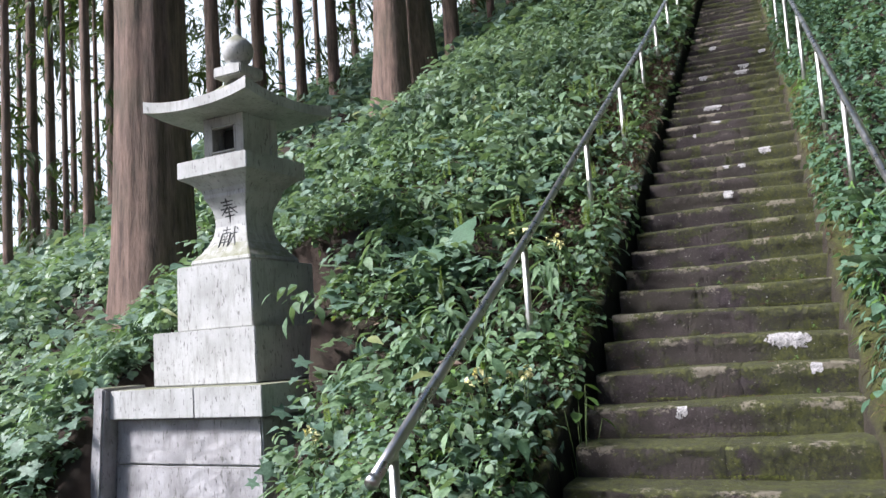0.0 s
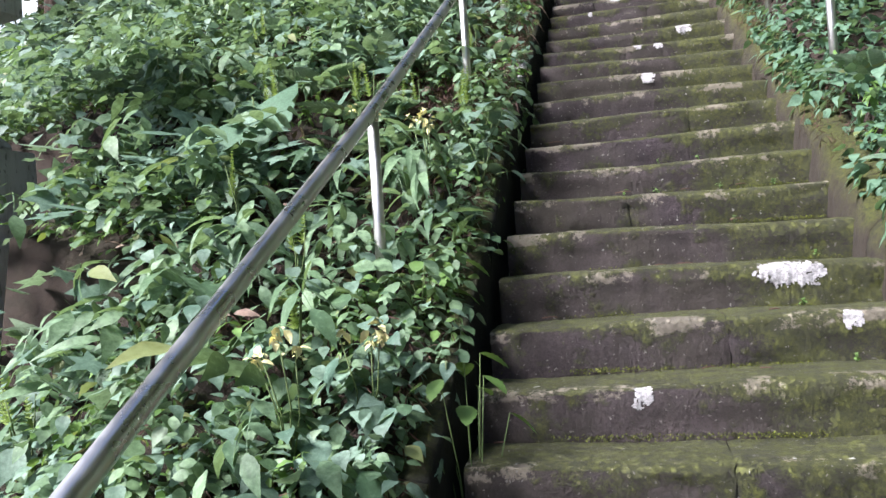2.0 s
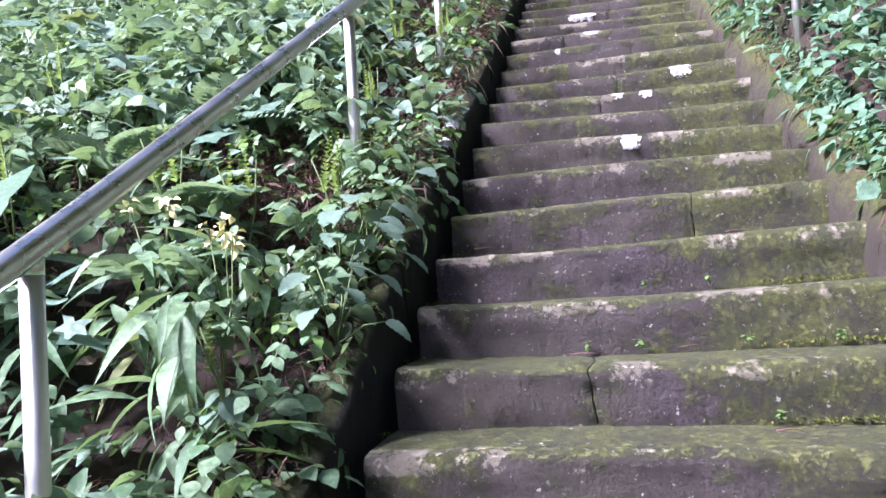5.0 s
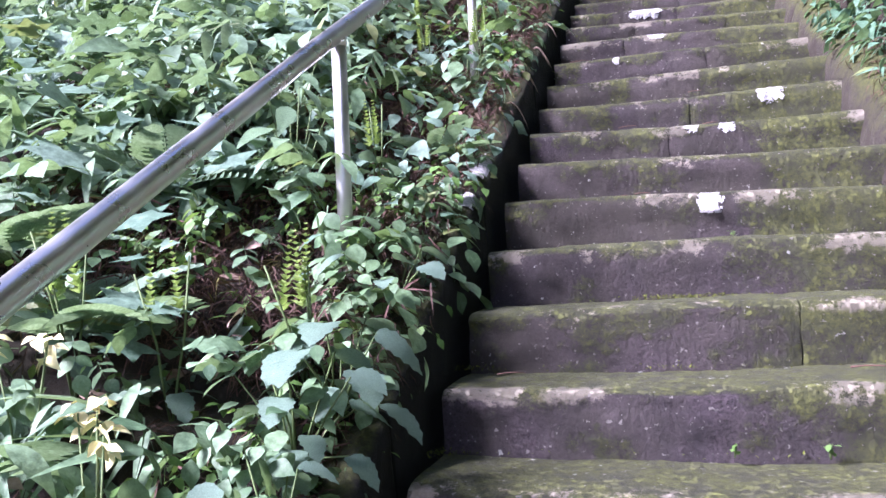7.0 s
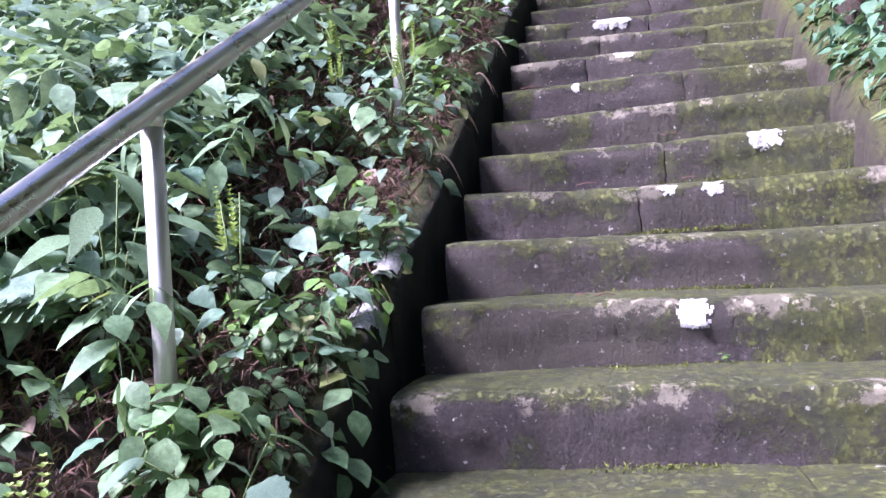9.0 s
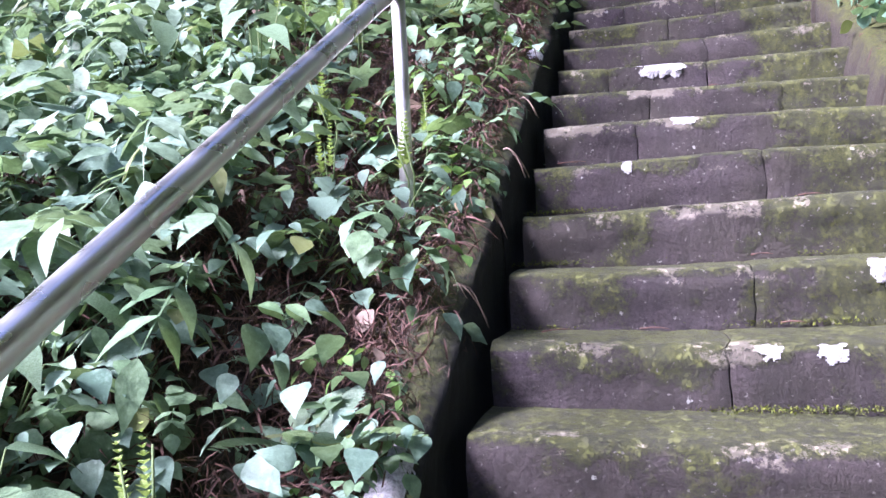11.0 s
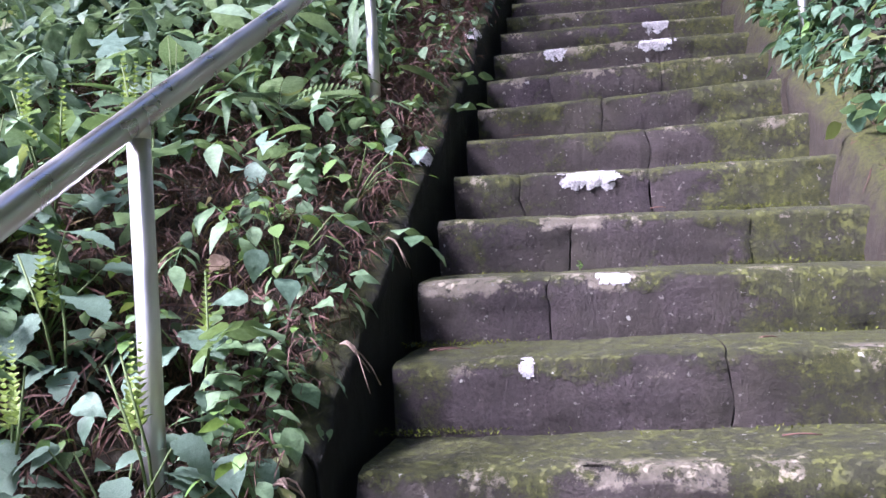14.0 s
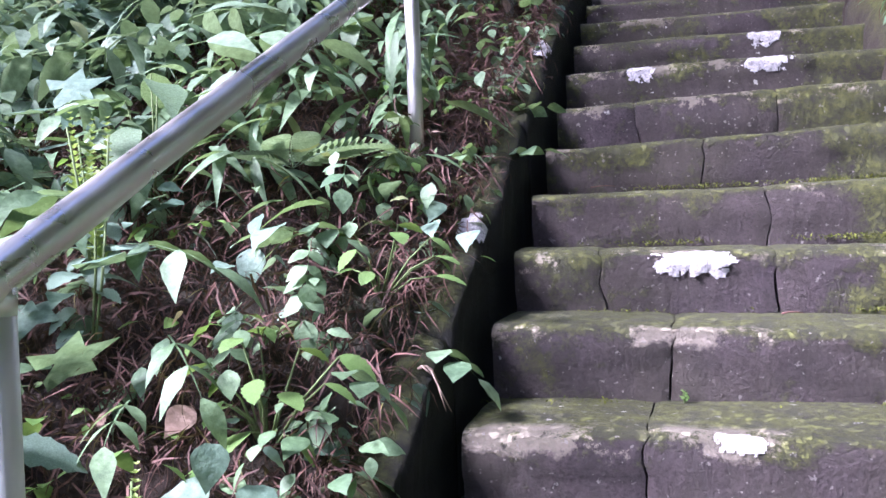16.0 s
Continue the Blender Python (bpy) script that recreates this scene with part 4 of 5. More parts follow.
undergrowth("small_leaf_undergrowth", "small light green seedlings between the larger leaves", TRIPLE, LEAF_Y, 2800, (-3.2, -0.10), (-2.6, 8), (0.05, 0.10), (0.04, 0.22),
            lambda x, y: lower(x, y) * np.clip(0.45 + 0.5 * patchy(x, y, 3.1, 1.0), 0.1, 1), 4, 0.2, 0.09, 15)
undergrowth("curb_edge_weeds", "green leaves hanging over the dark curb", OVATE, LEAF_A, 700, (-0.34, -0.07), (-2.4, 9), (0.03, 0.07), (0.05, 0.22),
            lambda x, y: lower(x, y) * np.clip(0.55 + 0.6 * patchy(x, y, 2.6, 3.0), 0.05, 1), 7, 0.4, 0.10, 22)
undergrowth("hillside_undergrowth", "dense leafy undergrowth up the wooded hillside", LOW, LEAF_B, 5600, (-22, -3.5), (-4, 26), (0.10, 0.22), (0.15, 0.6),
            lambda x, y: 1 - 0.0 * x, 6, 0.3, 0.3, 16)
undergrowth("upper_bank_undergrowth", "leafy weeds on the upper bank beside the steps", LOW, LEAF_A, 2200, (-6, -0.2), (7.5, 22), (0.10, 0.19), (0.1, 0.4),
            lambda x, y: 1 - 0.0 * x, 8, 0.3, 0.2, 17)
undergrowth("right_bank_undergrowth", "dense blue-green weeds overhanging the steps", HEART, LEAF_S, 4600, (0.9, 3.8), (-2.4, 9), (0.04, 0.085), (0.08, 0.32),
            lambda x, y: np.clip(0.7 + 0.5 * patchy(x, y, 1.8, 3.3), 0.15, 1), 8, 0.25, 0.13, 18)
undergrowth("right_bank_weeds", "green broad-leaved weeds along the stair edge", SPRIG, LEAF_S, 2000, (0.9, 3.6), (-2.4, 9), (0.09, 0.16), (0.08, 0.3),
            lambda x, y: np.clip(0.5 + 0.5 * patchy(x, y, 2.2, 6.3), 0.1, 1), 3, 0.3, 0.12, 19)
undergrowth("right_bank_grass", "thin pale grass blades at the stair edge", LANCE, LEAF_Y, 900, (0.7, 2.4), (-1.5, 10), (0.07, 0.16), (0.04, 0.2),
            lambda x, y: sstep(0.5, 0.0, x - right_edge(y)) * np.clip(0.4 + 0.7 * patchy(x, y, 1.9, 2.2), 0.05, 1), 10, 0.5, 0.07, 23)
undergrowth("right_hillside_undergrowth", "leafy undergrowth rising beside the upper steps", LOW, LEAF_A, 3400, (0.5, 12), (-3, 24), (0.11, 0.22), (0.12, 0.5),
            lambda x, y: sstep(0.0, 0.3, x - right_edge(y)) * ((x > 3.5) | (y > 8)), 6, 0.3, 0.25, 20)


undergrowth("left_slope_herbs", "hazy pale green herbs on the slope below the wood", SPRIG, LEAF_P, 3600, (-13, -3.9), (-4, 7), (0.10, 0.22), (0.12, 0.6),
            lambda x, y: np.clip(0.6 + 0.5 * patchy(x, y, 1.3, 6.6), 0.1, 1), 4, 0.2, 0.2, 26)
undergrowth("left_slope_grass", "fine pale grasses on the slope below the wood", LANCE, LEAF_Y, 1800, (-13, -3.9), (-4, 7), (0.14, 0.30), (0.15, 0.55),
            lambda x, y: np.clip(0.3 + 0.7 * patchy(x, y, 0.9, 1.6), 0.05, 1), 10, 0.1, 0.16, 27)


def edge_cover(name, label, shape, mat, n, side, size, seed, drop=0.10):
    """Leaves and sprigs that lie on the side stones and hang over the steps."""
    g = np.random.default_rng(seed)
    y = g.uniform(-2.3, 10, n)
    clump = np.clip(0.5 + 0.8 * patchy(y * 1.3, y * 0.7, 1.9, seed * 0.7), 0.03, 1)
    if side < 0 and mat is not LITTER:
        clump = clump * (1 - 0.65 * sstep(1.2, 2.8, y))
    ok = g.random(n) < clump
    y = y[ok]
    m = len(y)
    u = g.random(m) ** 2.2
    x = -0.22 + 0.15 * u if side < 0 else right_edge(y) + 0.24 - 0.21 * u
    z = SLOPE * y + 0.115 - drop * u * g.random(m) + g.uniform(0, 0.05, m)
    turn = (-np.pi / 2 if side < 0 else np.pi / 2) + g.normal(0, 0.9, m)
    E = np.c_[turn, -0.5 + g.normal(0, 0.4, m), g.normal(0, 0.4, m)]
    V, F = scatter_arrays(shape, np.c_[x, y, z], euler_mats(E), g.uniform(*size, m))
    return tagged(big_mesh(name, V, F, mat), label, "undergrowth", kind="stuff")


edge_cover("curb_leaves", "small green leaves spilling over the dark curb", OVATE, LEAF_A, 1500, -1, (0.03, 0.07), 41)
edge_cover("curb_heart_leaves", "broad blue-green leaves hanging over the curb", HEART, LEAF_B, 520, -1, (0.05, 0.10), 47)
edge_cover("curb_shoots", "leafy green shoots reaching over the curb", SPRIG, LEAF_A, 230, -1, (0.09, 0.17), 48)
edge_cover("curb_seedlings", "light green seedlings on the curb edge", TRIPLE, LEAF_Y, 450, -1, (0.05, 0.09), 42)
edge_cover("curb_litter", "brown cedar sprigs and roots hanging over the curb", STRAW, LITTER, 1200, -1, (0.04, 0.10), 43)
edge_cover("side_leaves", "blue-green leaves hanging over the mossy side stone", HEART, LEAF_S, 3000, 1, (0.035, 0.080), 44)
edge_cover("side_grass", "thin grass and moss on the side stone", LANCE, LEAF_S, 2600, 1, (0.05, 0.12), 45, 0.14)
edge_cover("side_litter", "brown litter on the mossy side stone", STRAW, LITTER, 1500, 1, (0.05, 0.12), 46)


def litter(name, label, shape, mat, n, xlim, ylim, size, keep, seed, lift=0.012):
    g = np.random.default_rng(seed)
    x, y = g.uniform(*xlim, n), g.uniform(*ylim, n)
    ok = ~blocked(x, y) & (g.random(n) < keep(x, y))
    x, y = x[ok], y[ok]
    m = len(x)
    P = np.c_[x, y, ground_z(x, y) + g.uniform(0, lift * 4, m)]
    E = np.c_[g.uniform(0, 6.283, m), g.normal(0.0, 0.45, m), g.normal(0, 0.5, m)]
    V, F = scatter_arrays(shape, P, euler_mats(E), g.uniform(*size, m))
    return tagged(big_mesh(name, V, F, mat), label, "litter", kind="stuff")


litter("cedar_litter", "brown fallen cedar sprigs and twigs on the soil", STRAW, LITTER, 9000, (-3, -0.06), (-2.4, 9), (0.06, 0.16), lambda x, y: 0.35 + 0.65 * sstep(-1.8, -0.4, x), 31)
litter("right_cedar_litter", "brown fallen cedar sprigs on the right bank", STRAW, LITTER, 2600, (1.0, 3.2), (-2, 9), (0.08, 0.18), lambda x, y: 0.6 + 0 * x, 32)
litter("dead_sprig_litter", "tangled brown dead sprigs on the bare bank", STRAW, LITTER, 13000, (-1.5, -0.1), (1.0, 7.0), (0.06, 0.17), lambda x, y: 0.8 + 0 * x, 34, 0.02)
litter("fallen_leaves", "pale curled dry leaves lying among the weeds", OVATE, DRY, 700, (-2.2, -0.14), (-2.2, 8), (0.04, 0.09), lambda x, y: 0.6 + 0 * x, 33, 0.03)

# cedars: the great trunk behind the lantern, a pair uphill and the wood beyond
cedar(-5.60, 2.14, 0.44, 24, 0.004, 0.22, "massive old cedar with peeling reddish bark and a scarred burl", seed=1)
cedar(-4.55, 6.75, 0.25, 22, 0.0, 0.3, seed=2)
cedar(-5.25, 8.75, 0.55, 24, 0.0, 0.40, "broad old cedar with dark fluted bark and spreading roots", seed=3)


def at_bearing(px, dist):
    """A place seen from the first viewpoint at that bearing across the view."""
    a = radians(ROWS[0][6]) - math.atan((px - 784 + 18) / 1519.0)
    return ROWS[0][1] - math.sin(a) * dist, ROWS[0][2] + math.cos(a) * dist


for q, (px, dist, r) in enumerate(((5, 19, .13), (52, 24, .2), (84, 27, .2), (110, 21, .09), (150, 18, .14), (196, 22, .2), (168, 30, .12), (382, 19, .23), (465, 22, .24), (540, 24, .2), (600, 21, .19), (572, 32, .14),
                                   (770, 20, .17), (818, 19, .24), (862, 27, .16), (892, 24, .15), (935, 26, .3), (975, 31, .2), (1135, 22, .06), (30, 34, .16), (125, 36, .16), (430, 34, .18), (505, 38, .2), (640, 36, .2), (720, 30, .2))):
    cx, cy = at_bearing(px, dist)
    cedar(cx, cy, r * 0.78, 17 + (q * 7) % 6, 0.004 * ((q * 5) % 5 - 2), 0.25, "slender dark cedar trunk in the shaded wood", seed=q + 10)
for q, (cx, cy, r) in enumerate(((-3.2, 20, .35), (-8, 14, .3), (-10, 19, .3))):
    cedar(cx, cy, r, 20 + q % 4, 0.0, 0.3, "tall cedar standing above the steps", seed=q + 60)
# unseen cedars with thick crowns, added to block sky light from the right
for q, (cx, cy, r) in enumerate(((5.6, -3.5, .3), (6.6, 1.2, .35), (6.0, 6.2, .3), (7.6, 10.5, .35), (9.4, 3.8, .3), (8.6, -7, .3), (5.2, 14, .3), (4.6, 9.5, .3), (5.0, 3.6, .3), (5.4, -0.8, .3), (3.6, 17, .3), (6.8, -10, .3), (10.5, -5, .3), (10.8, 0.5, .3), (9.6, 7.5, .3), (7.0, -13, .3))):
    cedar(cx, cy, r, 18 + q % 4, 0.0, 0.3, "unseen cedar added on the right to block sky light", seed=q + 80, dense=True)


def far_foliage():
    """Boughs and shrubs of the wood beyond the trunks, open enough for sky to show."""
    g = np.random.default_rng(77)
    n = 11000
    px, dist = g.uniform(-420, 1150, n), g.uniform(20, 46, n)
    a = radians(ROWS[0][6]) - np.arctan((px - 784 + 18) / 1519.0)
    x, y = ROWS[0][1] - np.sin(a) * dist, ROWS[0][2] + np.cos(a) * dist
    h = g.uniform(0.3, 13, n)
    gap = patchy(px * 0.016, h * 0.75, 1.0, 3.0) + 0.6 * patchy(px * 0.05, h * 2.0, 1.0, 1.0)
    ok = g.random(n) < np.clip(0.5 + 0.6 * gap, 0.02, 1) * np.clip(1.3 - 0.05 * np.abs(h - 7), 0.3, 1)
    x, y, h = x[ok], y[ok], h[ok]
    m = len(x)
    P = np.c_[x, y, ground_z(x, y) + h]
    E = np.c_[g.uniform(0, 6.283, m), g.normal(-0.5, 0.5, m), g.normal(0, 0.6, m)]
    V, F = scatter_arrays(SPRAY, P, euler_mats(E), g.uniform(0.28, 0.68, m))
    tagged(big_mesh("forest_foliage", V, F, NEEDLE), "dark green cedar boughs with bright sky between", "foliage", kind="stuff")


far_foliage()


def bright_distance():
    """Pale hazy sky beyond the wood, far behind the last trunks."""
    m = bpy.data.materials.new("hazy_sky")
    m.use_nodes = True
    t = m.node_tree
    t.nodes.clear()
    em, out = t.nodes.new("ShaderNodeEmission"), t.nodes.new("ShaderNodeOutputMaterial")
    t.links.new(mix(t, tex_noise(t, 0.12, 3, 0.5), (0.62, 0.78, 1.0), (1.0, 1.0, 0.96)), em.inputs["Color"])
    em.inputs["Strength"].default_value = 0.8
    t.links.new(em.outputs[0], out.inputs["Surface"])
    verts, faces = [], []
    for q in range(25):
        a = radians(-12 + 112 * q / 24)
        for z in (-25, 10, 50):
            verts.append((-math.sin(a) * 68, math.cos(a) * 68, z))
    for q in range(24):
        for j in range(2):
            faces.append((q * 3 + j, q * 3 + j + 1, q * 3 + j + 4, q * 3 + j + 3))
    tagged(mesh_ob("backdrop", verts, faces, m), "pale bright sky beyond the dark wood", "sky", kind="structure")


bright_distance()


# ---------------------------------------------------------------- single plants
def unit_mesh(name, shape, mat):
    me = bpy.data.meshes.new(name)
    me.from_pydata([tuple(v) for v in shape[0]], [], [tuple(int(q) for q in f) for f in shape[1]])
    me.polygons.foreach_set("use_smooth", [True] * len(me.polygons))
    me.materials.append(mat)
    return me


def big_leaf_shape():
    """A broad, shallowly lobed round leaf with a sunken middle."""
    rings, seg = 5, 30
    verts, faces = [(0, 0.28, -0.03)], []
    for r in range(1, rings + 1):
        for k in range(seg):
            a = 2 * math.pi * k / seg - math.pi / 2
            cut = 1 - 0.45 * math.exp(-((k if k < seg / 2 else seg - k) / 1.6) ** 2)
            tooth = abs(((k / seg * 5 + 0.5) % 1) - 0.5) * 2
            rad = r / rings * 0.5 * cut * (1 + (0.24 * tooth - 0.14 + 0.03 * (k % 2)) * (r / rings) ** 2)
            verts.append((math.cos(a) * rad * 1.05, 0.28 + math.sin(a) * rad, 0.018 * math.sin(a * 3 + r) * (r / rings) - 0.08 * (r / rings) ** 2))
    tri = [(0, 1 + k, 1 + (k + 1) % seg) for k in range(seg)]
    for r in range(rings - 1):
        for k in range(seg):
            p, q = 1 + r * seg, 1 + (r + 1) * seg
            faces.append((p + k, q + k, q + (k + 1) % seg, p + (k + 1) % seg))
    return np.array(verts, float), tri + faces


HERO = {"heart": unit_mesh("leaf", NOTCHED, LEAF_B), "ovate": unit_mesh("leaf", SERRATE, LEAF_A), "light": unit_mesh("leaf", SERRATE, LEAF_Y), "oblong": unit_mesh("leaf", OBLONG, LEAF_A),
        "fern": unit_mesh("frond", FERN, LEAF_P), "spike": unit_mesh("flower_spike", SPIKE, LEAF_R), "big": unit_mesh("leaf", big_leaf_shape(), LEAF_BIG), "lobed": unit_mesh("leaf", LOBED, LEAF_B),
        "petal": unit_mesh("petal", leaf_shape([0.05, 0.3, 0.34, 0.2, 0.0], 0.3, 0.5), PETAL)}


def put(kind, name, parent, at, turn, pitch, roll, size):
    ob = new(name, HERO[kind])
    ob.parent = parent
    ob.matrix_basis = Matrix.Translation(at) @ pose(0, 0, 0, pitch, roll, turn) @ Matrix.Scale(size, 4)
    return ob


def stalk(parent, a, b, r=0.003, bow=0.03):
    a, b = Vector(a), Vector(b)
    mid = (a + b) / 2 + Vector((bow, -bow, 0.02))
    v, f = tube([a, a.lerp(mid, 0.5) * 0.5 + a.lerp(b, 0.25) * 0.5, mid, b], [r * 1.2, r, r, r * 0.7], 6)
    return mesh_ob("stalk", v, f, STEM, parent, smooth=True)


def spot(x, y):
    return (x, y, float(ground_z(x, y)))


def spike_plant(x, y, tall, spikes, seed):
    r = random.Random(seed)
    t = thing("flowering_herb", "leafy herb with yellow-green flower spikes", "plant", spot(x, y), "flowering herbs on the bank")
    for q in range(spikes):
        a = r.uniform(0, 6.28)
        top = (math.cos(a) * 0.07, math.sin(a) * 0.07 - 0.03, tall * r.uniform(0.75, 1))
        stalk(t, (0, 0, -0.02), top, 0.003)
        put("spike", "flower_spike", t, (top[0] * 0.6, top[1] * 0.6, top[2] * 0.55), 0, r.uniform(-8, 8), r.uniform(-8, 8), tall * 0.55)
    for q in range(8):
        a = r.uniform(0, 360)
        put("heart", "leaf", t, (0.03 * math.cos(radians(a)), 0.03 * math.sin(radians(a)), tall * r.uniform(0.15, 0.5)), a - 90, r.uniform(-35, 5), r.uniform(-15, 15), r.uniform(0.05, 0.085))
    return t


for q, (x, y, tall, n) in enumerate(((-1.62, 1.5, .42, 2), (-0.55, 0.9, .40, 2), (-0.40, 1.92, .36, 2), (-0.27, 1.02, .42, 3), (-0.58, 3.2, .36, 2), (-0.29, 3.26, .38, 2), (-0.8, 4.1, .42, 3), (-0.62, 3.46, .40, 2),
                                     (-0.33, 3.5, .36, 1), (-0.8, 0.88, .44, 3), (-1.2, 0.65, .42, 2), (-0.28, 0.2, .34, 2), (-0.93, 3.86, .44, 3), (-0.72, 3.97, .40, 2), (-0.7, -0.5, .4, 3), (-0.55, -0.95, .38, 2), (-1.0, -0.3, .42, 2), (-1.5, -1.0, .4, 3))):
    spike_plant(x, y, tall, n, q)


def fern(x, y, size, n, seed):
    r = random.Random(seed)
    t = thing("fern", "light green fern with arching feathery fronds", "fern", spot(x, y), "ferns on the bank")
    for q in range(n):
        put("fern", "frond", t, (0, 0, 0.10), q * 360 / n + r.uniform(-20, 20), r.uniform(25, 50), r.uniform(-12, 12), size * r.uniform(0.8, 1.15))
    return t


for q, (x, y, size, n) in enumerate(((-0.85, 0.92, .34, 9), (-1.12, 1.08, .32, 8), (-0.92, 1.5, .36, 7), (-0.27, 2.32, .22, 5), (-0.75, 0.6, .3, 6), (-1.0, 2.0, .28, 6), (1.75, 1.0, .3, 6), (1.72, 0.1, .28, 6), (-0.55, 4.6, .25, 5))):
    fern(x, y, size, n, q + 5)

butterbur = thing("butterbur", "plant with three very large round blue-green leaves", "plant", spot(-1.25, 0.45))
for (dx, dy, dz, turn, pitch, roll, size) in ((0.0, 0.0, 0.35, 160, -50, 8, 0.56), (-0.06, -0.26, 0.11, 190, -50, -8, 0.50), (-0.02, -0.42, 0.16, 175, -45, 5, 0.30)):
    stalk(butterbur, (0, 0, -0.02), (dx, dy, dz), 0.006, 0.02)
    put("big", "leaf", butterbur, (dx, dy + 0.05, dz), turn, pitch, roll, size)


def yellow_herb(x, y, tall, flowers, seed):
    r = random.Random(seed)
    t = thing("yellow_flower", "weed with clustered pale yellow flowers", "flower", spot(x, y), "yellow flowers on the bank")
    for q in range(flowers):
        top = Vector((r.uniform(-.09, .09), r.uniform(-.08, .04), tall * r.uniform(.85, 1.05)))
        stalk(t, (0, 0, -0.02), top, 0.0025)
        for k in range(7):
            put("petal", "petal", t, top + Vector((r.uniform(-.018, .018), r.uniform(-.018, .018), r.uniform(-.03, .02))), r.uniform(0, 360), r.uniform(-50, 30), r.uniform(-40, 40), r.uniform(.026, .042))
    for q in range(9):
        a = r.uniform(0, 360)
        put("ovate", "leaf", t, (0, 0, tall * r.uniform(.2, .75)), a, r.uniform(-35, 5), r.uniform(-15, 15), r.uniform(.06, .10))
    return t


for q, (x, y, tall, n) in enumerate(((-0.27, -1.10, 0.38, 4), (-0.42, -1.28, 0.40, 4), (-0.40, 0.40, 0.42, 4), (-0.72, 0.62, 0.36, 3), (-1.55, -1.15, 0.42, 4))):
    yellow_herb(x, y, tall, n, q + 3)


def rosette(name, label, kind, x, y, n, size, rise, seed, lift=0.02):
    r = random.Random(seed)
    t = thing(name, label, "plant", spot(x, y))
    for q in range(n):
        a = q * 137.5 + r.uniform(-20, 20)
        d, h = r.uniform(0.05, 0.16), lift + rise * (q / n) + r.uniform(0, 0.04)
        p = (math.cos(radians(a)) * d, math.sin(radians(a)) * d, h)
        stalk(t, (0, 0, 0), p, 0.0025, 0.01)
        put(kind, "leaf", t, p, a - 90, r.uniform(-35, -2), r.uniform(-18, 18), size * r.uniform(0.75, 1.15))
    return t


rosette("broad_leaf_plant", "low plant of broad glossy blue-green leaves", "heart", -0.20, 0.82, 18, 0.10, 0.24, 1)
rosette("broad_leaf_plant", "low plant of broad glossy blue-green leaves", "heart", -0.36, 3.22, 14, 0.085, 0.20, 2)
rosette("broad_leaf_plant", "bushy herb of large dark blue-green leaves", "heart", -0.75, 3.55, 14, 0.115, 0.22, 3)
rosette("pale_leaf_plant", "light green seedling with pointed leaves in whorls", "light", -0.30, 3.92, 16, 0.078, 0.20, 4)
rosette("pale_leaf_plant", "light green seedling with pointed leaves in whorls", "light", -0.22, 4.35, 12, 0.065, 0.16, 5)
rosette("pale_leaf_plant", "light green sapling rooted beside the lowest steps", "light", 0.0, -0.87, 9, 0.10, 0.20, 6, 0.50)
rosette("pointed_leaf_plant", "weed with long pointed drooping leaves", "oblong", -0.24, -0.45, 12, 0.12, 0.22, 7)
rosette("pointed_leaf_plant", "weed with long pointed drooping leaves", "oblong", -0.62, 1.75, 14, 0.17, 0.30, 8, 0.1)
rosette("pointed_leaf_plant", "weed with long pointed drooping leaves", "oblong", -0.86, 4.42, 7, 0.22, 0.30, 9, 0.1)
rosette("lobed_leaf_plant", "vine with angular lobed blue-green leaves", "lobed", -0.80, 2.5, 8, 0.17, 0.2, 10)
rosette("lobed_leaf_plant", "vine with angular lobed blue-green leaves", "lobed", -1.05, 1.72, 8, 0.18, 0.25, 11)


def seedling(x, i, n, seed):
    """A tiny sprout at the foot of the riser of step i."""
    r = random.Random(seed)
    t = thing("seedling", "tiny green seedling growing in a step joint", "plant", (x, RUN * i - 0.012, RISE * (i - 1) + 0.002), "seedlings on the steps")
    for q in range(n):
        a = q * 137.5 + r.uniform(-20, 20)
        p = (math.cos(radians(a)) * 0.008, -abs(math.sin(radians(a))) * 0.008, 0.012 + 0.022 * q / n)
        stalk(t, (0, 0, -0.004), p, 0.0012, 0.001)
        put("light", "leaf", t, p, 180 + r.uniform(-70, 70), r.uniform(-20, 20), r.uniform(-20, 20), r.uniform(0.012, 0.022))


for q, (x, i, n) in enumerate(((0.53, 3, 6), (0.69, 3, 5), (1.0, 3, 6), (1.02, 2, 5), (0.93, 4, 7), (1.25, 3, 7), (0.80, 7, 5), (0.45, 14, 5), (1.18, 0, 6), (1.28, -1, 6), (1.30, 1, 7), (0.72, 4, 4))):
    seedling(x, i, n, q + 70)

rosette("broad_leaf_plant", "low plant of broad glossy blue-green leaves", "heart", -0.17, 0.98, 12, 0.125, 0.22, 21)
rosette("broad_leaf_plant", "low plant of broad glossy blue-green leaves", "heart", -0.16, 1.42, 10, 0.09, 0.16, 22)
rosette("broad_leaf_plant", "bushy herb of large dark blue-green leaves", "heart", -0.42, 3.62, 8, 0.15, 0.12, 23)
rosette("broad_leaf_plant", "bushy herb of large dark blue-green leaves", "heart", -0.52, 3.02, 12, 0.095, 0.18, 24)
rosette("broad_leaf_plant", "low plant of broad glossy blue-green leaves", "heart", -0.14, 0.58, 10, 0.085, 0.22, 25)
rosette("pale_leaf_plant", "light green seedling with pointed leaves in whorls", "light", -0.22, -0.28, 9, 0.115, 0.14, 26)
rosette("pointed_leaf_plant", "weed with long pointed drooping leaves", "oblong", -0.98, 3.62, 9, 0.22, 0.28, 27, 0.14)
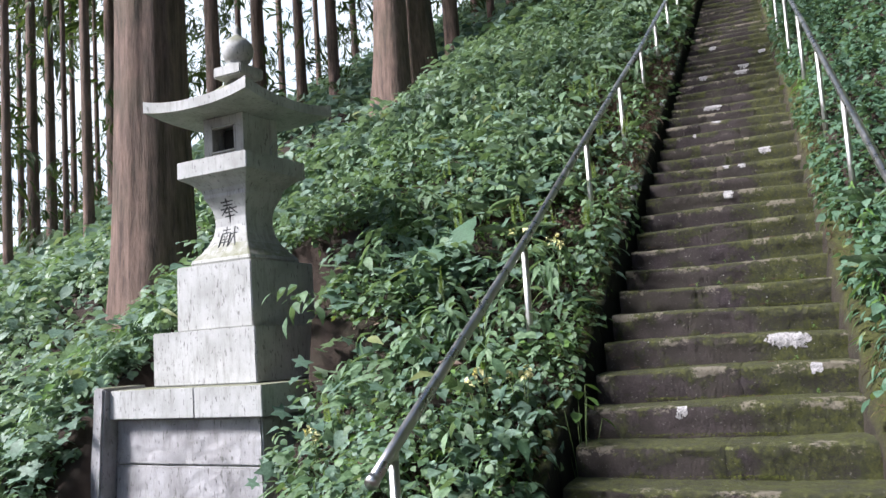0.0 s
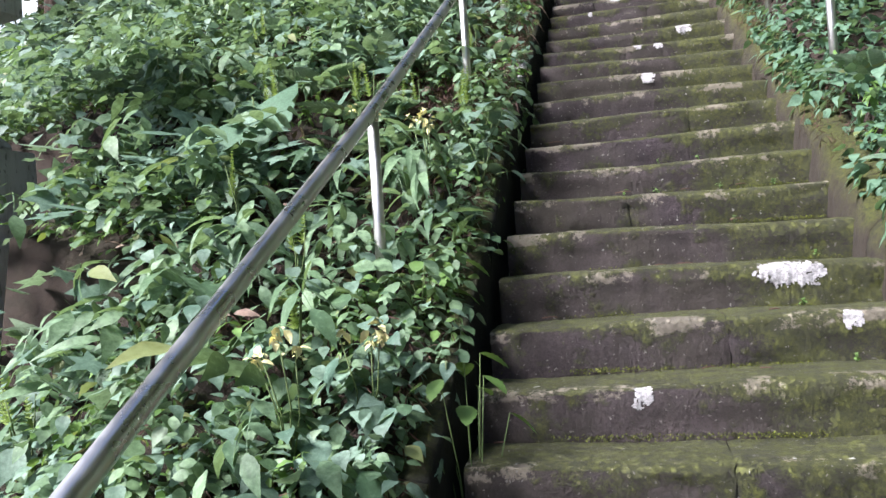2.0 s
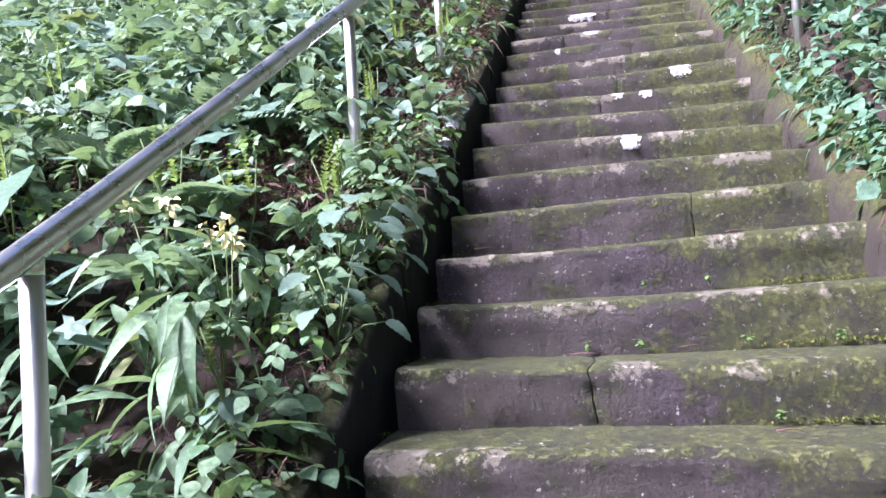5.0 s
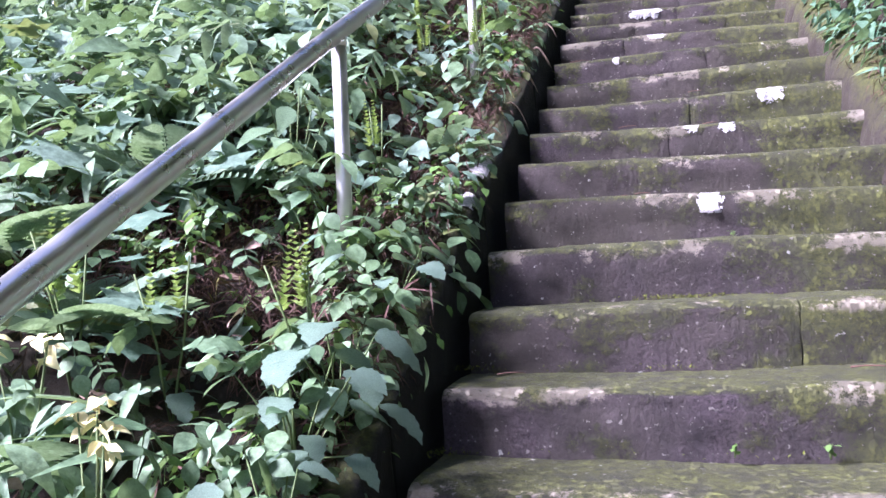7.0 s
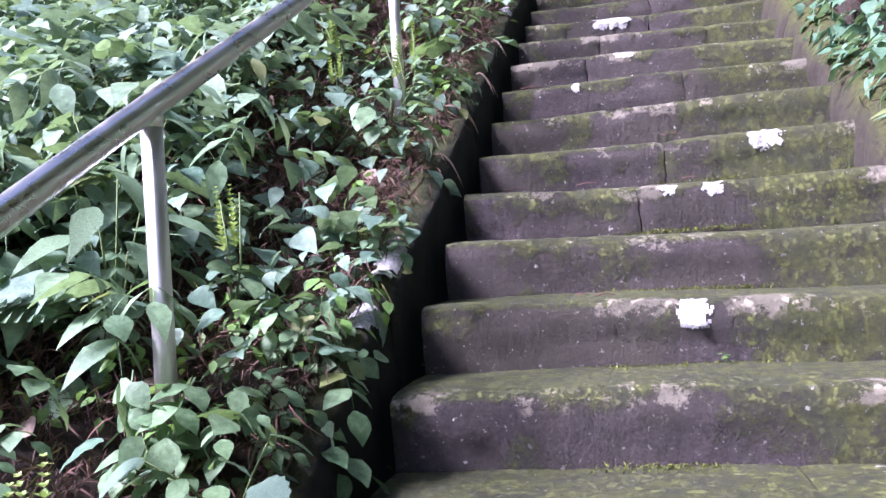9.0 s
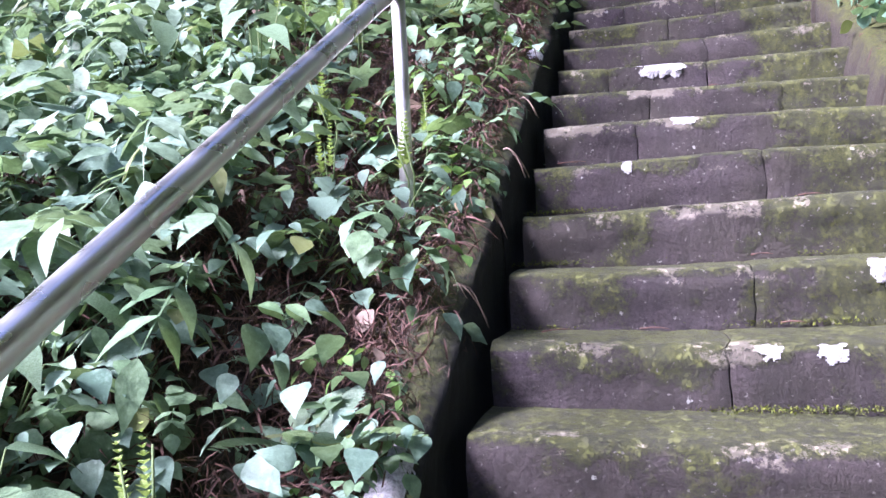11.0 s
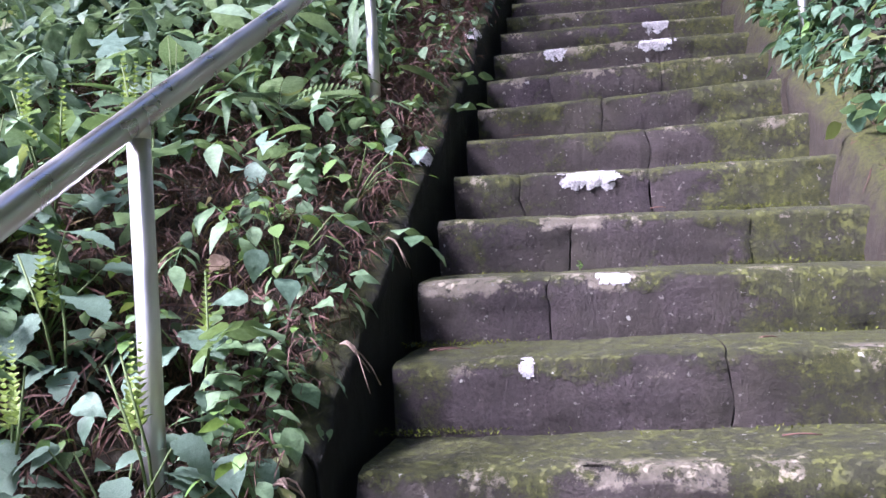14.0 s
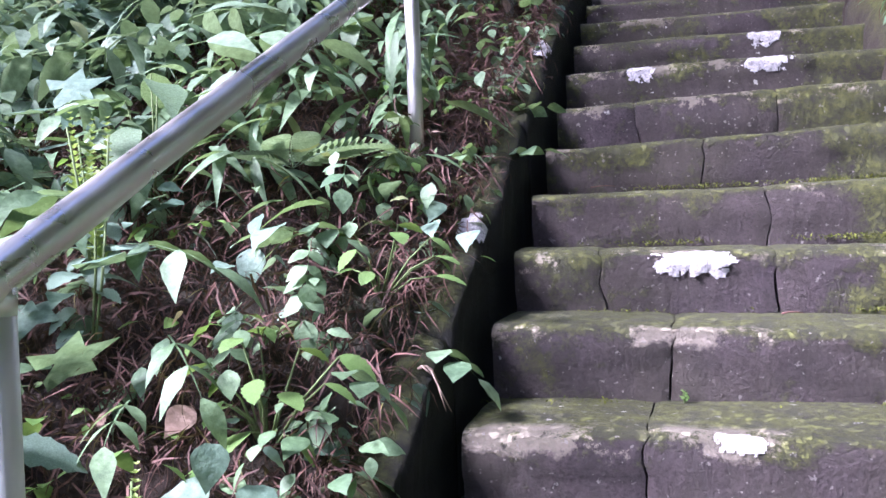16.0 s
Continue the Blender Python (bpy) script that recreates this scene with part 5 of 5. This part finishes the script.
rosette("pointed_leaf_plant", "weed with long pointed drooping leaves", "oblong", -1.30, 3.45, 9, 0.24, 0.28, 28, 0.14)
rosette("pointed_leaf_plant", "weed with long pointed drooping leaves", "oblong", -0.80, 2.05, 10, 0.16, 0.28, 29, 0.12)


# moss fringe at the foot of the risers
def moss_fringe():
    g = np.random.default_rng(5)
    n = 70000
    i = g.integers(-5, 24, n)
    x = g.uniform(-0.04, 1.42, n)
    ok = (x < right_edge(RUN * i) + 0.02) & (g.random(n) < np.clip(-0.1 + 0.9 * patchy(x, i * 1.7, 4.0, 2.0) + 0.35 * (x > 0.85), 0.01, 0.8))
    x, i = x[ok], i[ok]
    m = len(x)
    P = np.c_[x, RUN * i + 0.012 - np.abs(g.normal(0, 0.03, m)), RISE * (i - 1) + 0.004 + g.uniform(-0.012, 0.002, m)]
    E = np.c_[g.uniform(0, 6.283, m), g.uniform(0.2, 1.3, m), g.normal(0, 0.4, m)]
    V, F = scatter_arrays(TWIG_WIDE, P, euler_mats(E), g.uniform(0.004, 0.012, m))
    tagged(big_mesh("moss_fringe", V, F, MOSS), "yellow-green moss tufts along the foot of each riser", "moss", kind="stuff")


TWIG_WIDE = leaf_shape([0.10, 0.22, 0.16, 0.0], 0.5, 0.2)
MOSS = make_leaf("moss_tuft", (0.028, 0.036, 0.006), (0.165, 0.180, 0.022), (0.075, 0.085, 0.014), 0.95, 0.15)
moss_fringe()

# twigs and dead leaves dropped on the treads
r = random.Random(21)
for q in range(26):
    i = r.randint(-3, 18)
    x = r.uniform(0.05, 1.1)
    base = Vector((x, RUN * i + r.uniform(0.06, 0.24), RISE * i + 0.008))
    a = r.uniform(-0.6, 0.6)
    ln = r.uniform(0.03, 0.09)
    pts = [base + Vector((math.cos(a) * ln * u, math.sin(a) * ln * u, 0.004 * math.sin(u * 3))) for u in (0, 0.35, 0.7, 1.0)]
    v, f = tube(pts, [0.0025, 0.002, 0.002, 0.001], 5)
    t = tagged(mesh_ob("twig", v, f, LITTER, smooth=True), "small brown dead twig on a step", "twig", "twigs on the steps")


def dry_roots(x, y, n, seed):
    r = random.Random(seed)
    t = thing("dry_roots", "pale dead rootlets curling over the curb", "roots", (x, y, SLOPE * y + 0.10), "rootlets at the curb")
    for q in range(n):
        a = r.uniform(-0.5, 0.5)
        ln = r.uniform(0.04, 0.10)
        pts = [(u * ln * math.cos(a), u * ln * math.sin(a) + 0.02 * math.sin(u * 5 + q), 0.02 + 0.04 * u - 0.20 * u * u * ln / 0.12) for u in (0, .2, .4, .6, .8, 1.0)]
        v, f = tube(pts, [.003, .0028, .0025, .002, .0016, .001], 5)
        mesh_ob("rootlet", v, f, DRY, t, smooth=True)


for q, (x, y, n) in enumerate(((-0.10, 3.35, 5), (-0.09, 3.75, 4), (-0.10, 2.95, 3), (-0.09, 4.2, 3))):
    dry_roots(x, y, n, q)
